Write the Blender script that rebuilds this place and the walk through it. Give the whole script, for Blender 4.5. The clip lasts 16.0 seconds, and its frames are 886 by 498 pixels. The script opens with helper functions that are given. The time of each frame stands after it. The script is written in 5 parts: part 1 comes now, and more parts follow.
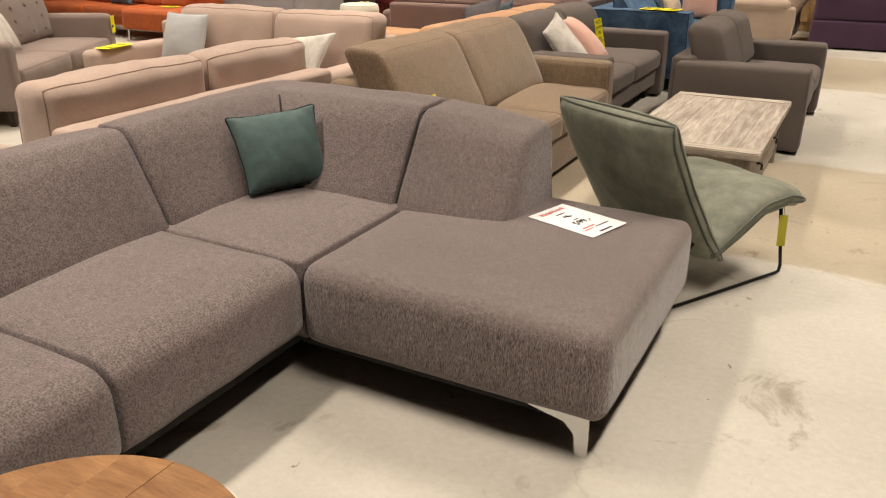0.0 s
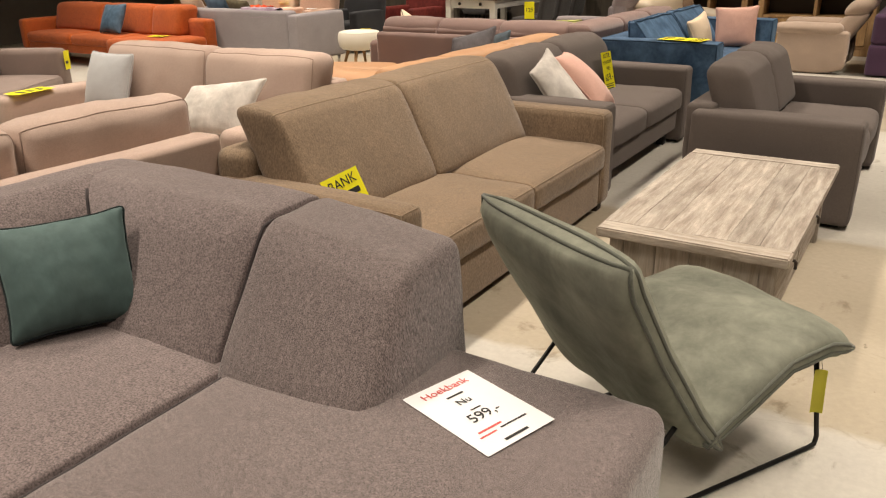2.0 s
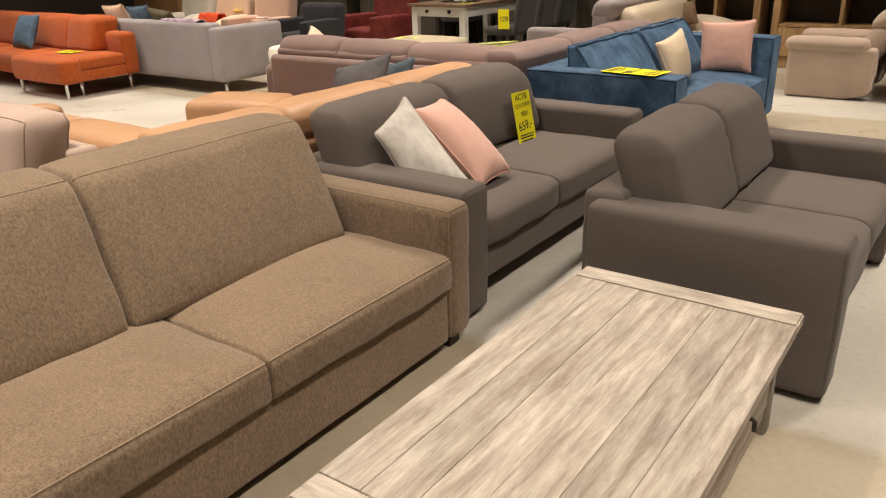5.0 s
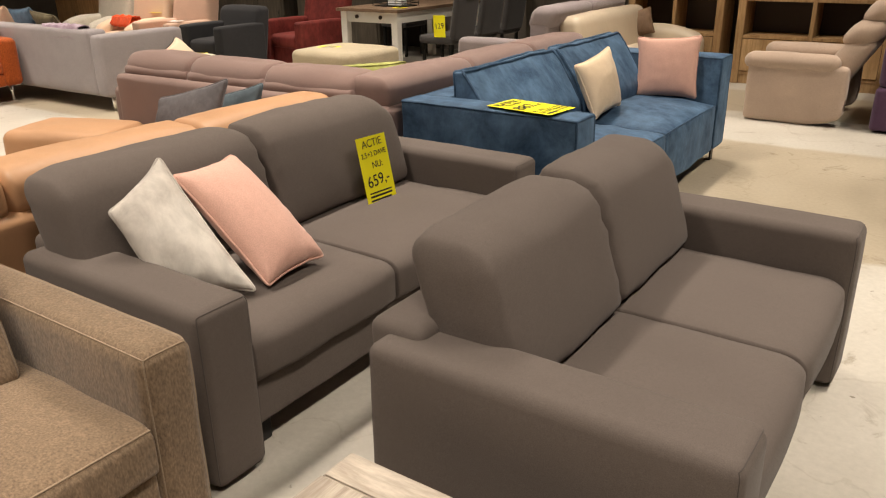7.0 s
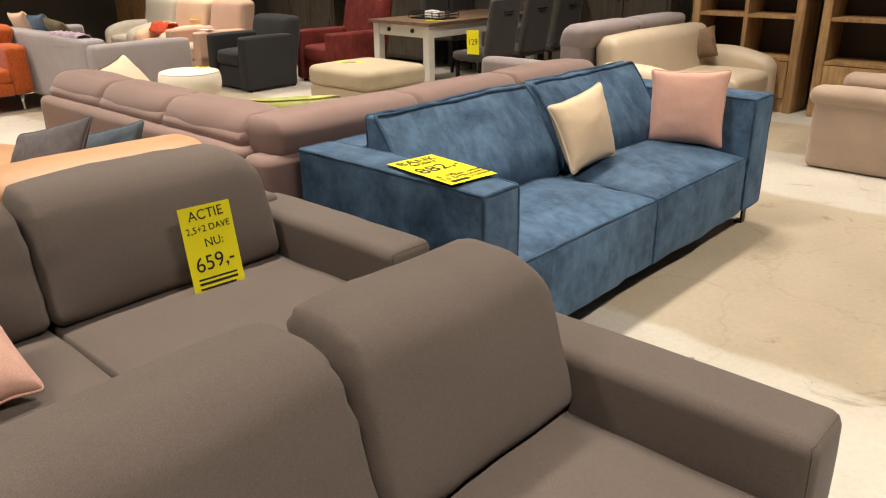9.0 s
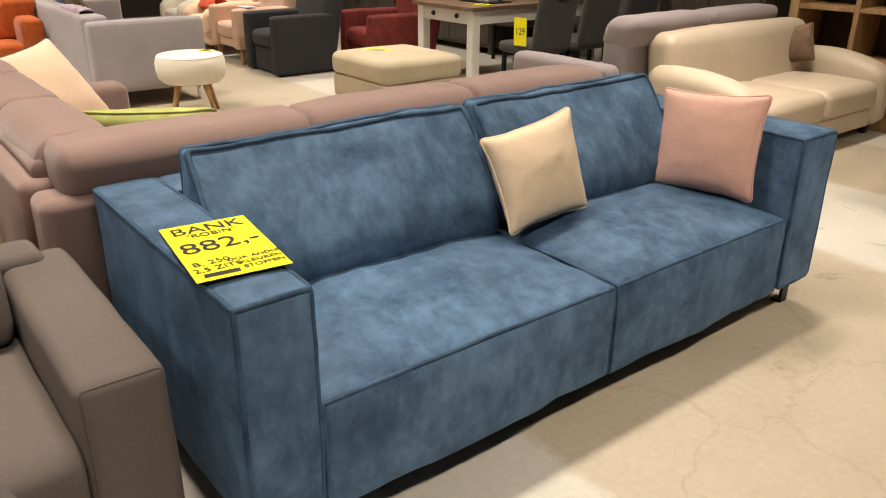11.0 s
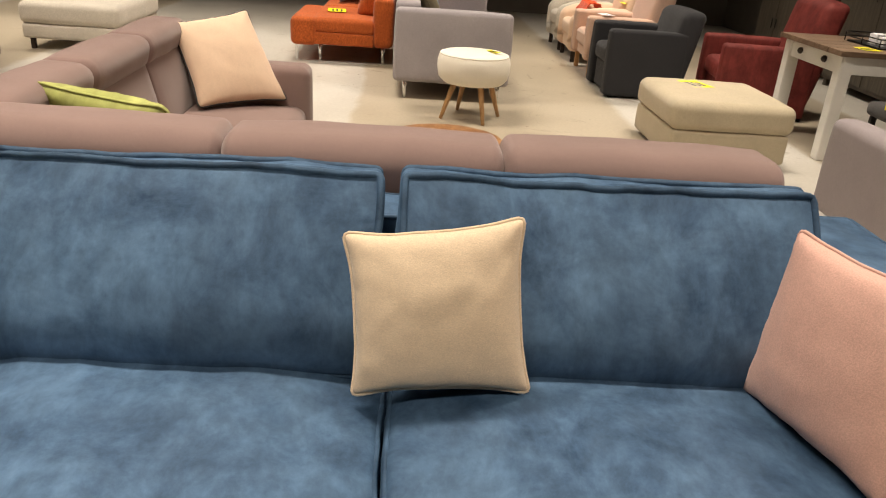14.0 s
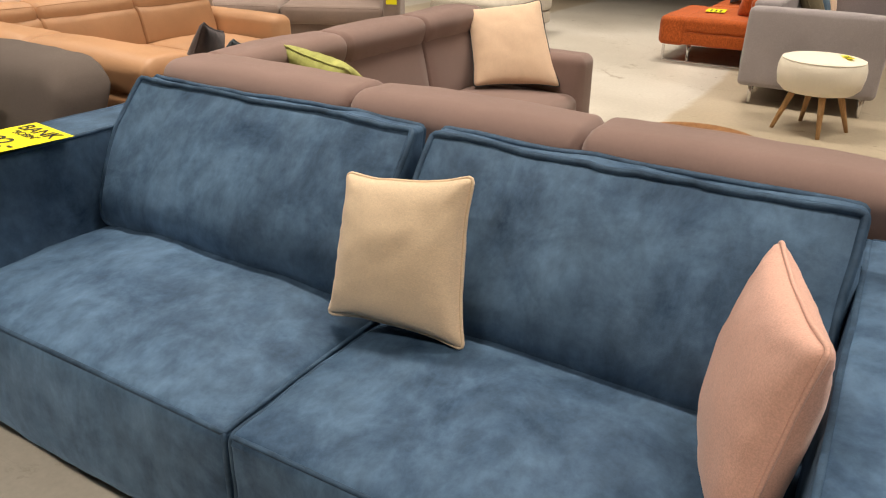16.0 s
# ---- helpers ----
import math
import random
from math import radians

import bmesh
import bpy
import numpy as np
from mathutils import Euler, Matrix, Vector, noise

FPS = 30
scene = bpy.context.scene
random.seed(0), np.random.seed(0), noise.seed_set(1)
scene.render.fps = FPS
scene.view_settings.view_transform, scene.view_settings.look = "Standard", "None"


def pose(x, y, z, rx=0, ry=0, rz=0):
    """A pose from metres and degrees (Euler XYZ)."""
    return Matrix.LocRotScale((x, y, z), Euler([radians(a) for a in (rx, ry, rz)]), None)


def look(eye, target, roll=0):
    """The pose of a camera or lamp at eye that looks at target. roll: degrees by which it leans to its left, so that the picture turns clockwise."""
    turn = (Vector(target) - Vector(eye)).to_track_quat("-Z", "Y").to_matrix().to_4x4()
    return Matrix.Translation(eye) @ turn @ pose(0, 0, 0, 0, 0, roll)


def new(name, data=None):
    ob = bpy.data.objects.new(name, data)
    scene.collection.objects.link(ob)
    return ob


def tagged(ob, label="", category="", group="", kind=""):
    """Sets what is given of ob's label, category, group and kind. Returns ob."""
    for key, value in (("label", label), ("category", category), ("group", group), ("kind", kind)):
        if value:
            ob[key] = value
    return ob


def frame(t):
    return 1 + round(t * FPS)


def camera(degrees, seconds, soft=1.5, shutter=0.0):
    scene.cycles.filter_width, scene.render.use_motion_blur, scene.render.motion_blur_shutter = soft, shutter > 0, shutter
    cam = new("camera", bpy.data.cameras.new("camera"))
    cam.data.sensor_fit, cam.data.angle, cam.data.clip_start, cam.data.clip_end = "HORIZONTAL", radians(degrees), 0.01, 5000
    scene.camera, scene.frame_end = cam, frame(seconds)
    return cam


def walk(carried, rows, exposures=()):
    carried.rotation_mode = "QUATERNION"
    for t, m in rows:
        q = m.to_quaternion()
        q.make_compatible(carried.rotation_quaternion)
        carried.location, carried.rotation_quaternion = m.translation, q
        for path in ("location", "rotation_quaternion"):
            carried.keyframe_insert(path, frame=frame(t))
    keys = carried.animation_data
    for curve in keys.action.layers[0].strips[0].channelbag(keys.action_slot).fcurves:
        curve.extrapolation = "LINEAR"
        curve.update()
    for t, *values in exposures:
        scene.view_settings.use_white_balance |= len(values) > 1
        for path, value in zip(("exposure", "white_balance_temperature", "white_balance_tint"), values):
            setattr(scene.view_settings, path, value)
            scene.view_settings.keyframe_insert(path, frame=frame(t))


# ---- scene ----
cam = camera(59.9, 16.0, 1.15)
EXPOSURE = 0.0
PATH = [
    (0, (0.05, 0.029, 1.459), (-0.834, 1.651, 0.69), -0.1),
    (0.5, (-0.002, 0.308, 1.457), (-0.985, 1.875, 0.695), -0.8),
    (1, (0.001, 0.63, 1.466), (-0.994, 2.196, 0.719), -1.1),
    (1.5, (-0.018, 0.951, 1.457), (-1.011, 2.524, 0.723), -1.1),
    (2, (-0.035, 1.283, 1.464), (-1.031, 2.857, 0.736), -1.0),
    (2.5, (0.014, 1.622, 1.476), (-1.0, 3.184, 0.749), -1.2),
    (3, (0.004, 1.923, 1.469), (-1.026, 3.478, 0.749), -1.1),
    (5.3, (-0.019, 3.383, 1.493), (-1.104, 4.89, 0.752), -1.5),
    (5.5, (0.012, 3.499, 1.512), (-1.075, 5.003, 0.766), -1.5),
    (6, (0.015, 3.832, 1.502), (-1.063, 5.345, 0.759), -1.3),
    (6.5, (-0.041, 4.181, 1.486), (-1.108, 5.702, 0.744), -1.2),
    (7, (-0.07, 4.494, 1.476), (-1.125, 6.023, 0.737), -0.9),
    (7.5, (-0.062, 4.816, 1.473), (-1.123, 6.343, 0.735), -0.8),
    (8, (-0.034, 5.14, 1.48), (-1.141, 6.633, 0.743), -0.8),
    (8.5, (-0.005, 5.427, 1.471), (-1.164, 6.883, 0.738), -0.5),
    (9, (0.039, 5.746, 1.484), (-1.222, 7.118, 0.759), -0.5),
    (11.3, (-0.158, 7.252, 1.444), (-1.65, 8.332, 0.663), 0.3),
    (11.5, (-0.177, 7.361, 1.434), (-1.703, 8.39, 0.651), 0.2),
    (12, (-0.2, 7.655, 1.433), (-1.803, 8.547, 0.636), 0.0),
    (12.5, (-0.277, 7.933, 1.417), (-1.955, 8.656, 0.603), 0.1),
    (13, (-0.384, 8.229, 1.43), (-2.114, 8.778, 0.591), 0.5),
    (13.5, (-0.423, 8.545, 1.44), (-2.223, 8.854, 0.624), 1.2),
    (14, (-0.537, 8.849, 1.418), (-2.368, 8.976, 0.623), 4.4),
    (14.5, (-0.669, 9.114, 1.414), (-2.493, 8.989, 0.603), 6.1),
    (15, (-0.729, 9.365, 1.391), (-2.464, 8.825, 0.555), 4.3),
    (15.5, (-0.714, 9.575, 1.369), (-2.367, 8.818, 0.534), 3.0),
    (16, (-0.638, 9.82, 1.397), (-2.212, 8.909, 0.566), 1.5),
]
walk(cam, [(t, look(eye, target, roll)) for t, eye, target, roll in PATH], exposures=((0, EXPOSURE), (6, EXPOSURE), (8.5, EXPOSURE + 0.16), (12.5, EXPOSURE + 0.12), (16, EXPOSURE - 0.10)))

# ---------------------------------------------------------------- light
world = bpy.data.worlds.new("world")
scene.world = world
world.use_nodes = True
world.node_tree.nodes["Background"].inputs[0].default_value = (0.9, 0.95, 1.0, 1)
world.node_tree.nodes["Background"].inputs[1].default_value = 0.003

CEILING = 4.2
LAMP_POWER = 66.0
LAMP_SPOTS = [(x, y) for x in (-9.2, -6.0, -2.8, 0.6) for y in (1.0, 4.4, 7.8, 11.2)]
for lx, ly in LAMP_SPOTS:
    lamp = bpy.data.lights.new("tube_light", "AREA")
    lamp.shape, lamp.size, lamp.size_y = "RECTANGLE", 0.30, 1.5
    lamp.spread = radians(108)
    lamp.energy, lamp.color = LAMP_POWER, (1.0, 0.875, 0.73)
    new("tube_light", lamp).matrix_world = pose(lx, ly, CEILING - 0.16)


# ---------------------------------------------------------------- materials
def nodes_of(name, rough=0.8, metal=0.0):
    m = bpy.data.materials.new(name)
    m.use_nodes = True
    nt = m.node_tree
    b = nt.nodes["Principled BSDF"]
    b.inputs["Roughness"].default_value, b.inputs["Metallic"].default_value = rough, metal
    tc = nt.nodes.new("ShaderNodeTexCoord")
    return m, nt, b, tc.outputs["Object"]


def noise_tex(nt, src, scale, detail=3.0, rough=0.55, distort=0.0, stretch=None):
    if stretch:
        mp = nt.nodes.new("ShaderNodeMapping")
        mp.inputs["Scale"].default_value = stretch
        nt.links.new(src, mp.inputs["Vector"])
        src = mp.outputs[0]
    n = nt.nodes.new("ShaderNodeTexNoise")
    n.inputs["Scale"].default_value, n.inputs["Detail"].default_value = scale, detail
    n.inputs["Roughness"].default_value, n.inputs["Distortion"].default_value = rough, distort
    nt.links.new(src, n.inputs["Vector"])
    return n.outputs["Fac"]


def ramp(nt, fac, *stops):
    r = nt.nodes.new("ShaderNodeValToRGB")
    el = r.color_ramp.elements
    while len(el) < len(stops):
        el.new(0.5)
    for e, (p, c) in zip(el, stops):
        e.position, e.color = p, (*c, 1)
    nt.links.new(fac, r.inputs[0])
    return r.outputs[0]


def mixed(nt, a, b, fac, mode="MIX"):
    x = nt.nodes.new("ShaderNodeMix")
    x.data_type, x.blend_type = "RGBA", mode
    for sock, val in ((x.inputs[0], fac), (x.inputs[6], a), (x.inputs[7], b)):
        if isinstance(val, bpy.types.NodeSocket):
            nt.links.new(val, sock)
        elif isinstance(val, tuple):
            sock.default_value = (*val, 1)
        else:
            sock.default_value = val
    return x.outputs[2]


def bumped(nt, b, fac, strength, dist, below=None):
    n = nt.nodes.new("ShaderNodeBump")
    n.inputs["Strength"].default_value, n.inputs["Distance"].default_value = strength, dist
    nt.links.new(fac, n.inputs["Height"])
    if below is not None:
        nt.links.new(below, n.inputs["Normal"])
    nt.links.new(n.outputs[0], b.inputs["Normal"])
    return n.outputs[0]


def tone(c, k):
    return tuple(min(1.0, v * k) for v in c)


def fabric(name, col, weave=260.0, contrast=0.25, bump=0.5, sheen=0.25, rough=0.92, blotch=0.10, stretch=None, dist=0.002):
    m, nt, b, src = nodes_of(name, rough)
    big = noise_tex(nt, src, 3.2, 4.0)
    fine = noise_tex(nt, src, weave, 2.0, 0.6, 0.0, stretch)
    mid = noise_tex(nt, src, weave * 0.22, 3.0, 0.6, 0.0, stretch)
    base = ramp(nt, big, (0.25, tone(col, 1 - blotch)), (0.75, tone(col, 1 + blotch)))
    grain = ramp(nt, fine, (0.32, (1 - contrast,) * 3), (0.68, (1 + contrast * 0.6,) * 3))
    grain2 = ramp(nt, mid, (0.3, (1 - contrast * 0.45,) * 3), (0.7, (1.0,) * 3))
    nt.links.new(mixed(nt, mixed(nt, base, grain, 1.0, "MULTIPLY"), grain2, 1.0, "MULTIPLY"), b.inputs["Base Color"])
    b.inputs["Sheen Weight"].default_value, b.inputs["Sheen Roughness"].default_value = sheen, 0.45
    b.inputs["Specular IOR Level"].default_value = 0.2
    folds = noise_tex(nt, src, 9.0, 2.0)
    first = bumped(nt, b, folds, 0.06, 0.02)
    bumped(nt, b, fine, bump, dist, first)
    return m


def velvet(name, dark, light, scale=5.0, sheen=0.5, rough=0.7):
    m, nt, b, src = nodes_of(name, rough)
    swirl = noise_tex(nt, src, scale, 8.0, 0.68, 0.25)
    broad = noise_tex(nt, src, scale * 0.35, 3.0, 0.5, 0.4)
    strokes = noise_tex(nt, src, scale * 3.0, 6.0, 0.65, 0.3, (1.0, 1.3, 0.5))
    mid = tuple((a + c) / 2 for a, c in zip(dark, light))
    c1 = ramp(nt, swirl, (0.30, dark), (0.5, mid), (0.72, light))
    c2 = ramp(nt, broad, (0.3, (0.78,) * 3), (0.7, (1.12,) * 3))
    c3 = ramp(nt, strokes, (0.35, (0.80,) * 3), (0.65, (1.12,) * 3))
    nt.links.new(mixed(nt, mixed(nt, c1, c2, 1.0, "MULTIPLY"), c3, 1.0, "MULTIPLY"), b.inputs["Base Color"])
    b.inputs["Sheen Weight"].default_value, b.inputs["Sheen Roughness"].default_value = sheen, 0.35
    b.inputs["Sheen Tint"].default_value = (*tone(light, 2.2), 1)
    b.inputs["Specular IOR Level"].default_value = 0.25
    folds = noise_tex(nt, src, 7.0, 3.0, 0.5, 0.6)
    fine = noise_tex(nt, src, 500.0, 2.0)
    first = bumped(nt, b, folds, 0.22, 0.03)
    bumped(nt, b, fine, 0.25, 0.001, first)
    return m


def leather(name, col, rough=0.5, spread=0.1):
    m, nt, b, src = nodes_of(name, rough)
    big = noise_tex(nt, src, 4.0, 5.0, 0.6)
    nt.links.new(ramp(nt, big, (0.25, tone(col, 1 - spread)), (0.75, tone(col, 1 + spread))), b.inputs["Base Color"])
    v = nt.nodes.new("ShaderNodeTexVoronoi")
    v.inputs["Scale"].default_value = 320.0
    nt.links.new(src, v.inputs["Vector"])
    nt.links.new(ramp(nt, big, (0.2, (rough - 0.08,) * 3), (0.8, (rough + 0.08,) * 3)), b.inputs["Roughness"])
    first = bumped(nt, b, noise_tex(nt, src, 12.0, 3.0), 0.14, 0.02)
    bumped(nt, b, v.outputs["Distance"], 0.25, 0.001, first)
    return m


def timber(name, dark, light, grain=(14.0, 1.2, 14.0), scale=3.0, rough=0.55, streak=0.5, vary=0.25):
    m, nt, b, src = nodes_of(name, rough)
    info = nt.nodes.new("ShaderNodeObjectInfo")
    shift = nt.nodes.new("ShaderNodeVectorMath")
    shift.operation = "MULTIPLY_ADD"
    nt.links.new(info.outputs["Random"], shift.inputs[0])
    shift.inputs[1].default_value = (7.0, 5.0, 3.0)
    nt.links.new(src, shift.inputs[2])
    src = shift.outputs[0]
    g = noise_tex(nt, src, scale, 6.0, 0.62, streak, grain)
    fine = noise_tex(nt, src, scale * 7, 4.0, 0.6, 0.2, grain)
    worn = noise_tex(nt, src, 4.0, 4.0, 0.6)
    c = ramp(nt, g, (0.32, dark), (0.66, light))
    c = mixed(nt, c, ramp(nt, fine, (0.3, (0.72,) * 3), (0.7, (1.08,) * 3)), 0.7, "MULTIPLY")
    c = mixed(nt, c, ramp(nt, worn, (0.3, (1 - vary,) * 3), (0.7, (1.0,) * 3)), 1.0, "MULTIPLY")
    tint = nt.nodes.new("ShaderNodeMapRange")
    tint.inputs["To Min"].default_value, tint.inputs["To Max"].default_value = 1 - vary * 0.8, 1.0
    nt.links.new(info.outputs["Random"], tint.inputs["Value"])
    c = mixed(nt, c, tint.outputs[0], 1.0, "MULTIPLY")
    nt.links.new(c, b.inputs["Base Color"])
    bumped(nt, b, fine, 0.35, 0.002)
    return m


def painted(name, col, rough=0.5, metal=0.0, vary=0.06, bump=0.05):
    m, nt, b, src = nodes_of(name, rough, metal)
    n = noise_tex(nt, src, 6.0, 5.0, 0.6)
    nt.links.new(ramp(nt, n, (0.25, tone(col, 1 - vary)), (0.75, tone(col, 1 + vary))), b.inputs["Base Color"])
    bumped(nt, b, noise_tex(nt, src, 160.0, 2.0), bump, 0.001)
    return m


def glowing(name, col, power):
    m, nt, b, src = nodes_of(name, 0.5)
    b.inputs["Base Color"].default_value = (0.9, 0.9, 0.88, 1)
    b.inputs["Emission Color"].default_value, b.inputs["Emission Strength"].default_value = (*col, 1), power
    return m


def concrete_floor():
    m, nt, b, src = nodes_of("pale_concrete", 0.5)
    cloud = noise_tex(nt, src, 0.9, 6.0, 0.62, 0.3)
    fine = noise_tex(nt, src, 38.0, 5.0, 0.65)
    c = ramp(nt, cloud, (0.25, (0.41, 0.38, 0.326)), (0.5, (0.505, 0.473, 0.415)), (0.75, (0.575, 0.548, 0.495)))
    c = mixed(nt, c, ramp(nt, fine, (0.3, (0.90,) * 3), (0.7, (1.03,) * 3)), 1.0, "MULTIPLY")
    # older, yellower stretches of screed, running across the hall
    sep = nt.nodes.new("ShaderNodeSeparateXYZ")
    nt.links.new(src, sep.inputs[0])
    wob = nt.nodes.new("ShaderNodeMath")
    wob.operation = "MULTIPLY_ADD"
    nt.links.new(noise_tex(nt, src, 1.6, 5.0, 0.65), wob.inputs[0])
    wob.inputs[1].default_value = 0.22
    nt.links.new(sep.outputs["Y"], wob.inputs[2])
    for y0, y1 in ((3.78, 5.62), (8.58, 10.75), (11.9, 13.0)):
        up = nt.nodes.new("ShaderNodeMapRange")
        up.inputs["From Min"].default_value, up.inputs["From Max"].default_value = y0, y0 + 0.05
        dn = nt.nodes.new("ShaderNodeMapRange")
        dn.inputs["From Min"].default_value, dn.inputs["From Max"].default_value = y1 + 0.07, y1
        both = nt.nodes.new("ShaderNodeMath")
        both.operation = "MULTIPLY"
        for k, nd in enumerate((up, dn)):
            nt.links.new(wob.outputs[0], nd.inputs["Value"])
            nt.links.new(nd.outputs[0], both.inputs[k])
        c = mixed(nt, c, mixed(nt, c, (0.80, 0.73, 0.62), 1.0, "MULTIPLY"), both.outputs[0])
    # scuffs and spots
    scuff = noise_tex(nt, src, 2.3, 6.0, 0.7, 1.4)
    c = mixed(nt, c, ramp(nt, scuff, (0.30, (0.62, 0.58, 0.52)), (0.40, (1.0, 1.0, 1.0))), 1.0, "MULTIPLY")
    spots = noise_tex(nt, src, 17.0, 3.0, 0.5, 0.5)
    c = mixed(nt, c, ramp(nt, spots, (0.235, (0.45, 0.42, 0.37)), (0.275, (1.0, 1.0, 1.0))), 1.0, "MULTIPLY")
    # hairline cracks
    v = nt.nodes.new("ShaderNodeTexVoronoi")
    v.feature = "DISTANCE_TO_EDGE"
    v.inputs["Scale"].default_value = 0.42
    warp = nt.nodes.new("ShaderNodeTexNoise")
    warp.inputs["Scale"].default_value, warp.inputs["Detail"].default_value = 2.2, 6.0
    nt.links.new(src, warp.inputs["Vector"])
    add = nt.nodes.new("ShaderNodeVectorMath")
    add.operation = "MULTIPLY_ADD"
    nt.links.new(warp.outputs["Color"], add.inputs[0])
    add.inputs[1].default_value = (0.8, 0.8, 0.0)
    nt.links.new(src, add.inputs[2])
    nt.links.new(add.outputs[0], v.inputs["Vector"])
    crack = ramp(nt, v.outputs["Distance"], (0.0, (0.66, 0.62, 0.56)), (0.004, (1.0, 1.0, 1.0)))
    c = mixed(nt, c, crack, 0.32, "MULTIPLY")
    nt.links.new(c, b.inputs["Base Color"])
    nt.links.new(ramp(nt, cloud, (0.3, (0.36,) * 3), (0.7, (0.55,) * 3)), b.inputs["Roughness"])
    bumped(nt, b, fine, 0.10, 0.002)
    return m


M_FLOOR = concrete_floor()
M_TAUPE = fabric("taupe_knit", (0.215, 0.172, 0.166), 190, 0.50, 0.9, 0.30, blotch=0.06)
M_TAUPE_RIB = fabric("taupe_rib", (0.250, 0.202, 0.193), 150, 0.75, 1.0, 0.30, blotch=0.05, stretch=(3.2, 3.2, 0.5))
M_SEAM = fabric("dark_seam", (0.06, 0.05, 0.05), 300, 0.2, 0.3, 0.1)
M_BROWN = fabric("brown_weave", (0.240, 0.170, 0.112), 170, 0.34, 0.7, 0.25, blotch=0.10, stretch=(1.0, 1.0, 0.45))
M_BROWN_SEAM = fabric("brown_seam", (0.33, 0.25, 0.175), 300, 0.2, 0.3, 0.1)
M_DARK = fabric("charcoal_brown_cloth", (0.130, 0.107, 0.096), 420, 0.16, 0.3, 0.06, blotch=0.05)
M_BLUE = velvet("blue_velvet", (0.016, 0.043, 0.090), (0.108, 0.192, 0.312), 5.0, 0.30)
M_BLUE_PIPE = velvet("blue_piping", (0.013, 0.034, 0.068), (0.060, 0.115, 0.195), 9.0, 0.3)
M_MAUVE = fabric("mauve_microfibre", (0.235, 0.158, 0.140), 480, 0.10, 0.2, 0.30, blotch=0.06)
M_COGNAC = leather("cognac_leather", (0.47, 0.262, 0.138), 0.52)
M_SAND = fabric("sand_pink_cloth", (0.47, 0.352, 0.292), 330, 0.16, 0.35, 0.25, blotch=0.05)
M_TUFT = fabric("grey_beige_cloth", (0.25, 0.19, 0.165), 300, 0.2, 0.4, 0.25)
M_ORANGE = fabric("rust_orange_cloth", (0.48, 0.105, 0.022), 150, 0.40, 0.7, 0.2, blotch=0.12, stretch=(1.0, 1.0, 0.4))
M_GREY = fabric("pale_grey_cloth", (0.335, 0.305, 0.315), 300, 0.16, 0.35, 0.2)
M_LILAC = fabric("lilac_grey_cloth", (0.30, 0.258, 0.265), 330, 0.14, 0.3, 0.2)
M_CREAM = leather("cream_leather", (0.56, 0.47, 0.355), 0.5, 0.06)
M_OAT = fabric("oatmeal_cloth", (0.50, 0.425, 0.300), 260, 0.20, 0.4, 0.2)
M_BEIGE = fabric("recliner_beige_cloth", (0.47, 0.36, 0.285), 320, 0.14, 0.3, 0.25)
M_BLACK = fabric("black_cloth", (0.030, 0.030, 0.033), 320, 0.2, 0.4, 0.1)
M_RED = velvet("dark_red_velvet", (0.10, 0.014, 0.012), (0.20, 0.035, 0.028), 6.0, 0.3)
M_PURPLE = fabric("deep_purple_cloth", (0.085, 0.045, 0.085), 260, 0.2, 0.4, 0.2)
M_GREEN = velvet("sage_suede", (0.145, 0.150, 0.118), (0.29, 0.295, 0.235), 3.6, 0.30, 0.8)
M_GREEN_PIPE = fabric("sage_piping", (0.13, 0.135, 0.11), 300, 0.2, 0.3, 0.2)
M_TEAL = velvet("teal_velvet", (0.052, 0.088, 0.086), (0.095, 0.140, 0.134), 3.0, 0.4)
M_TEAL_PIPE = fabric("dark_teal_piping", (0.015, 0.022, 0.023), 300, 0.2, 0.3, 0.1)
M_PIL_BEIGE = fabric("straw_beige_linen", (0.76, 0.60, 0.425), 240, 0.14, 0.4, 0.2, blotch=0.03, stretch=(1, 1, 4))
M_PIL_PINK = fabric("blush_pink_cloth", (0.72, 0.435, 0.355), 300, 0.12, 0.3, 0.25, blotch=0.03)
M_PIL_WHITE = velvet("off_white_velvet", (0.52, 0.47, 0.42), (0.70, 0.66, 0.61), 3.5, 0.2)
M_PIL_PEACH = fabric("peach_velvet", (0.77, 0.565, 0.405), 300, 0.1, 0.3, 0.3, blotch=0.05)
M_PIL_LIME = velvet("lime_green_velvet", (0.28, 0.30, 0.075), (0.45, 0.46, 0.16), 5.0, 0.3)
M_PIL_GREY = fabric("cool_grey_cloth", (0.46, 0.46, 0.465), 300, 0.1, 0.3, 0.2)
M_PIL_ANTHRA = velvet("anthracite_velvet", (0.065, 0.060, 0.066), (0.15, 0.14, 0.15), 5.0, 0.3)
M_PIL_SLATE = velvet("slate_blue_velvet", (0.050, 0.070, 0.088), (0.11, 0.145, 0.17), 5.0, 0.3)
M_PIL_NAVY = velvet("satin_blue", (0.05, 0.085, 0.13), (0.14, 0.22, 0.31), 5.0, 0.4, 0.45)
M_PIL_OLIVE = velvet("olive_velvet", (0.09, 0.075, 0.045), (0.18, 0.15, 0.09), 5.0, 0.3)
M_PIL_MOCHA = velvet("mocha_velvet", (0.14, 0.085, 0.05), (0.24, 0.155, 0.10), 5.0, 0.3)
M_SCARF = velvet("lilac_plaid_cloth", (0.33, 0.23, 0.31), (0.56, 0.46, 0.55), 9.0, 0.3)
M_SCARLET = fabric("orange_red_fringe", (0.80, 0.085, 0.015), 90, 0.4, 0.8, 0.2)
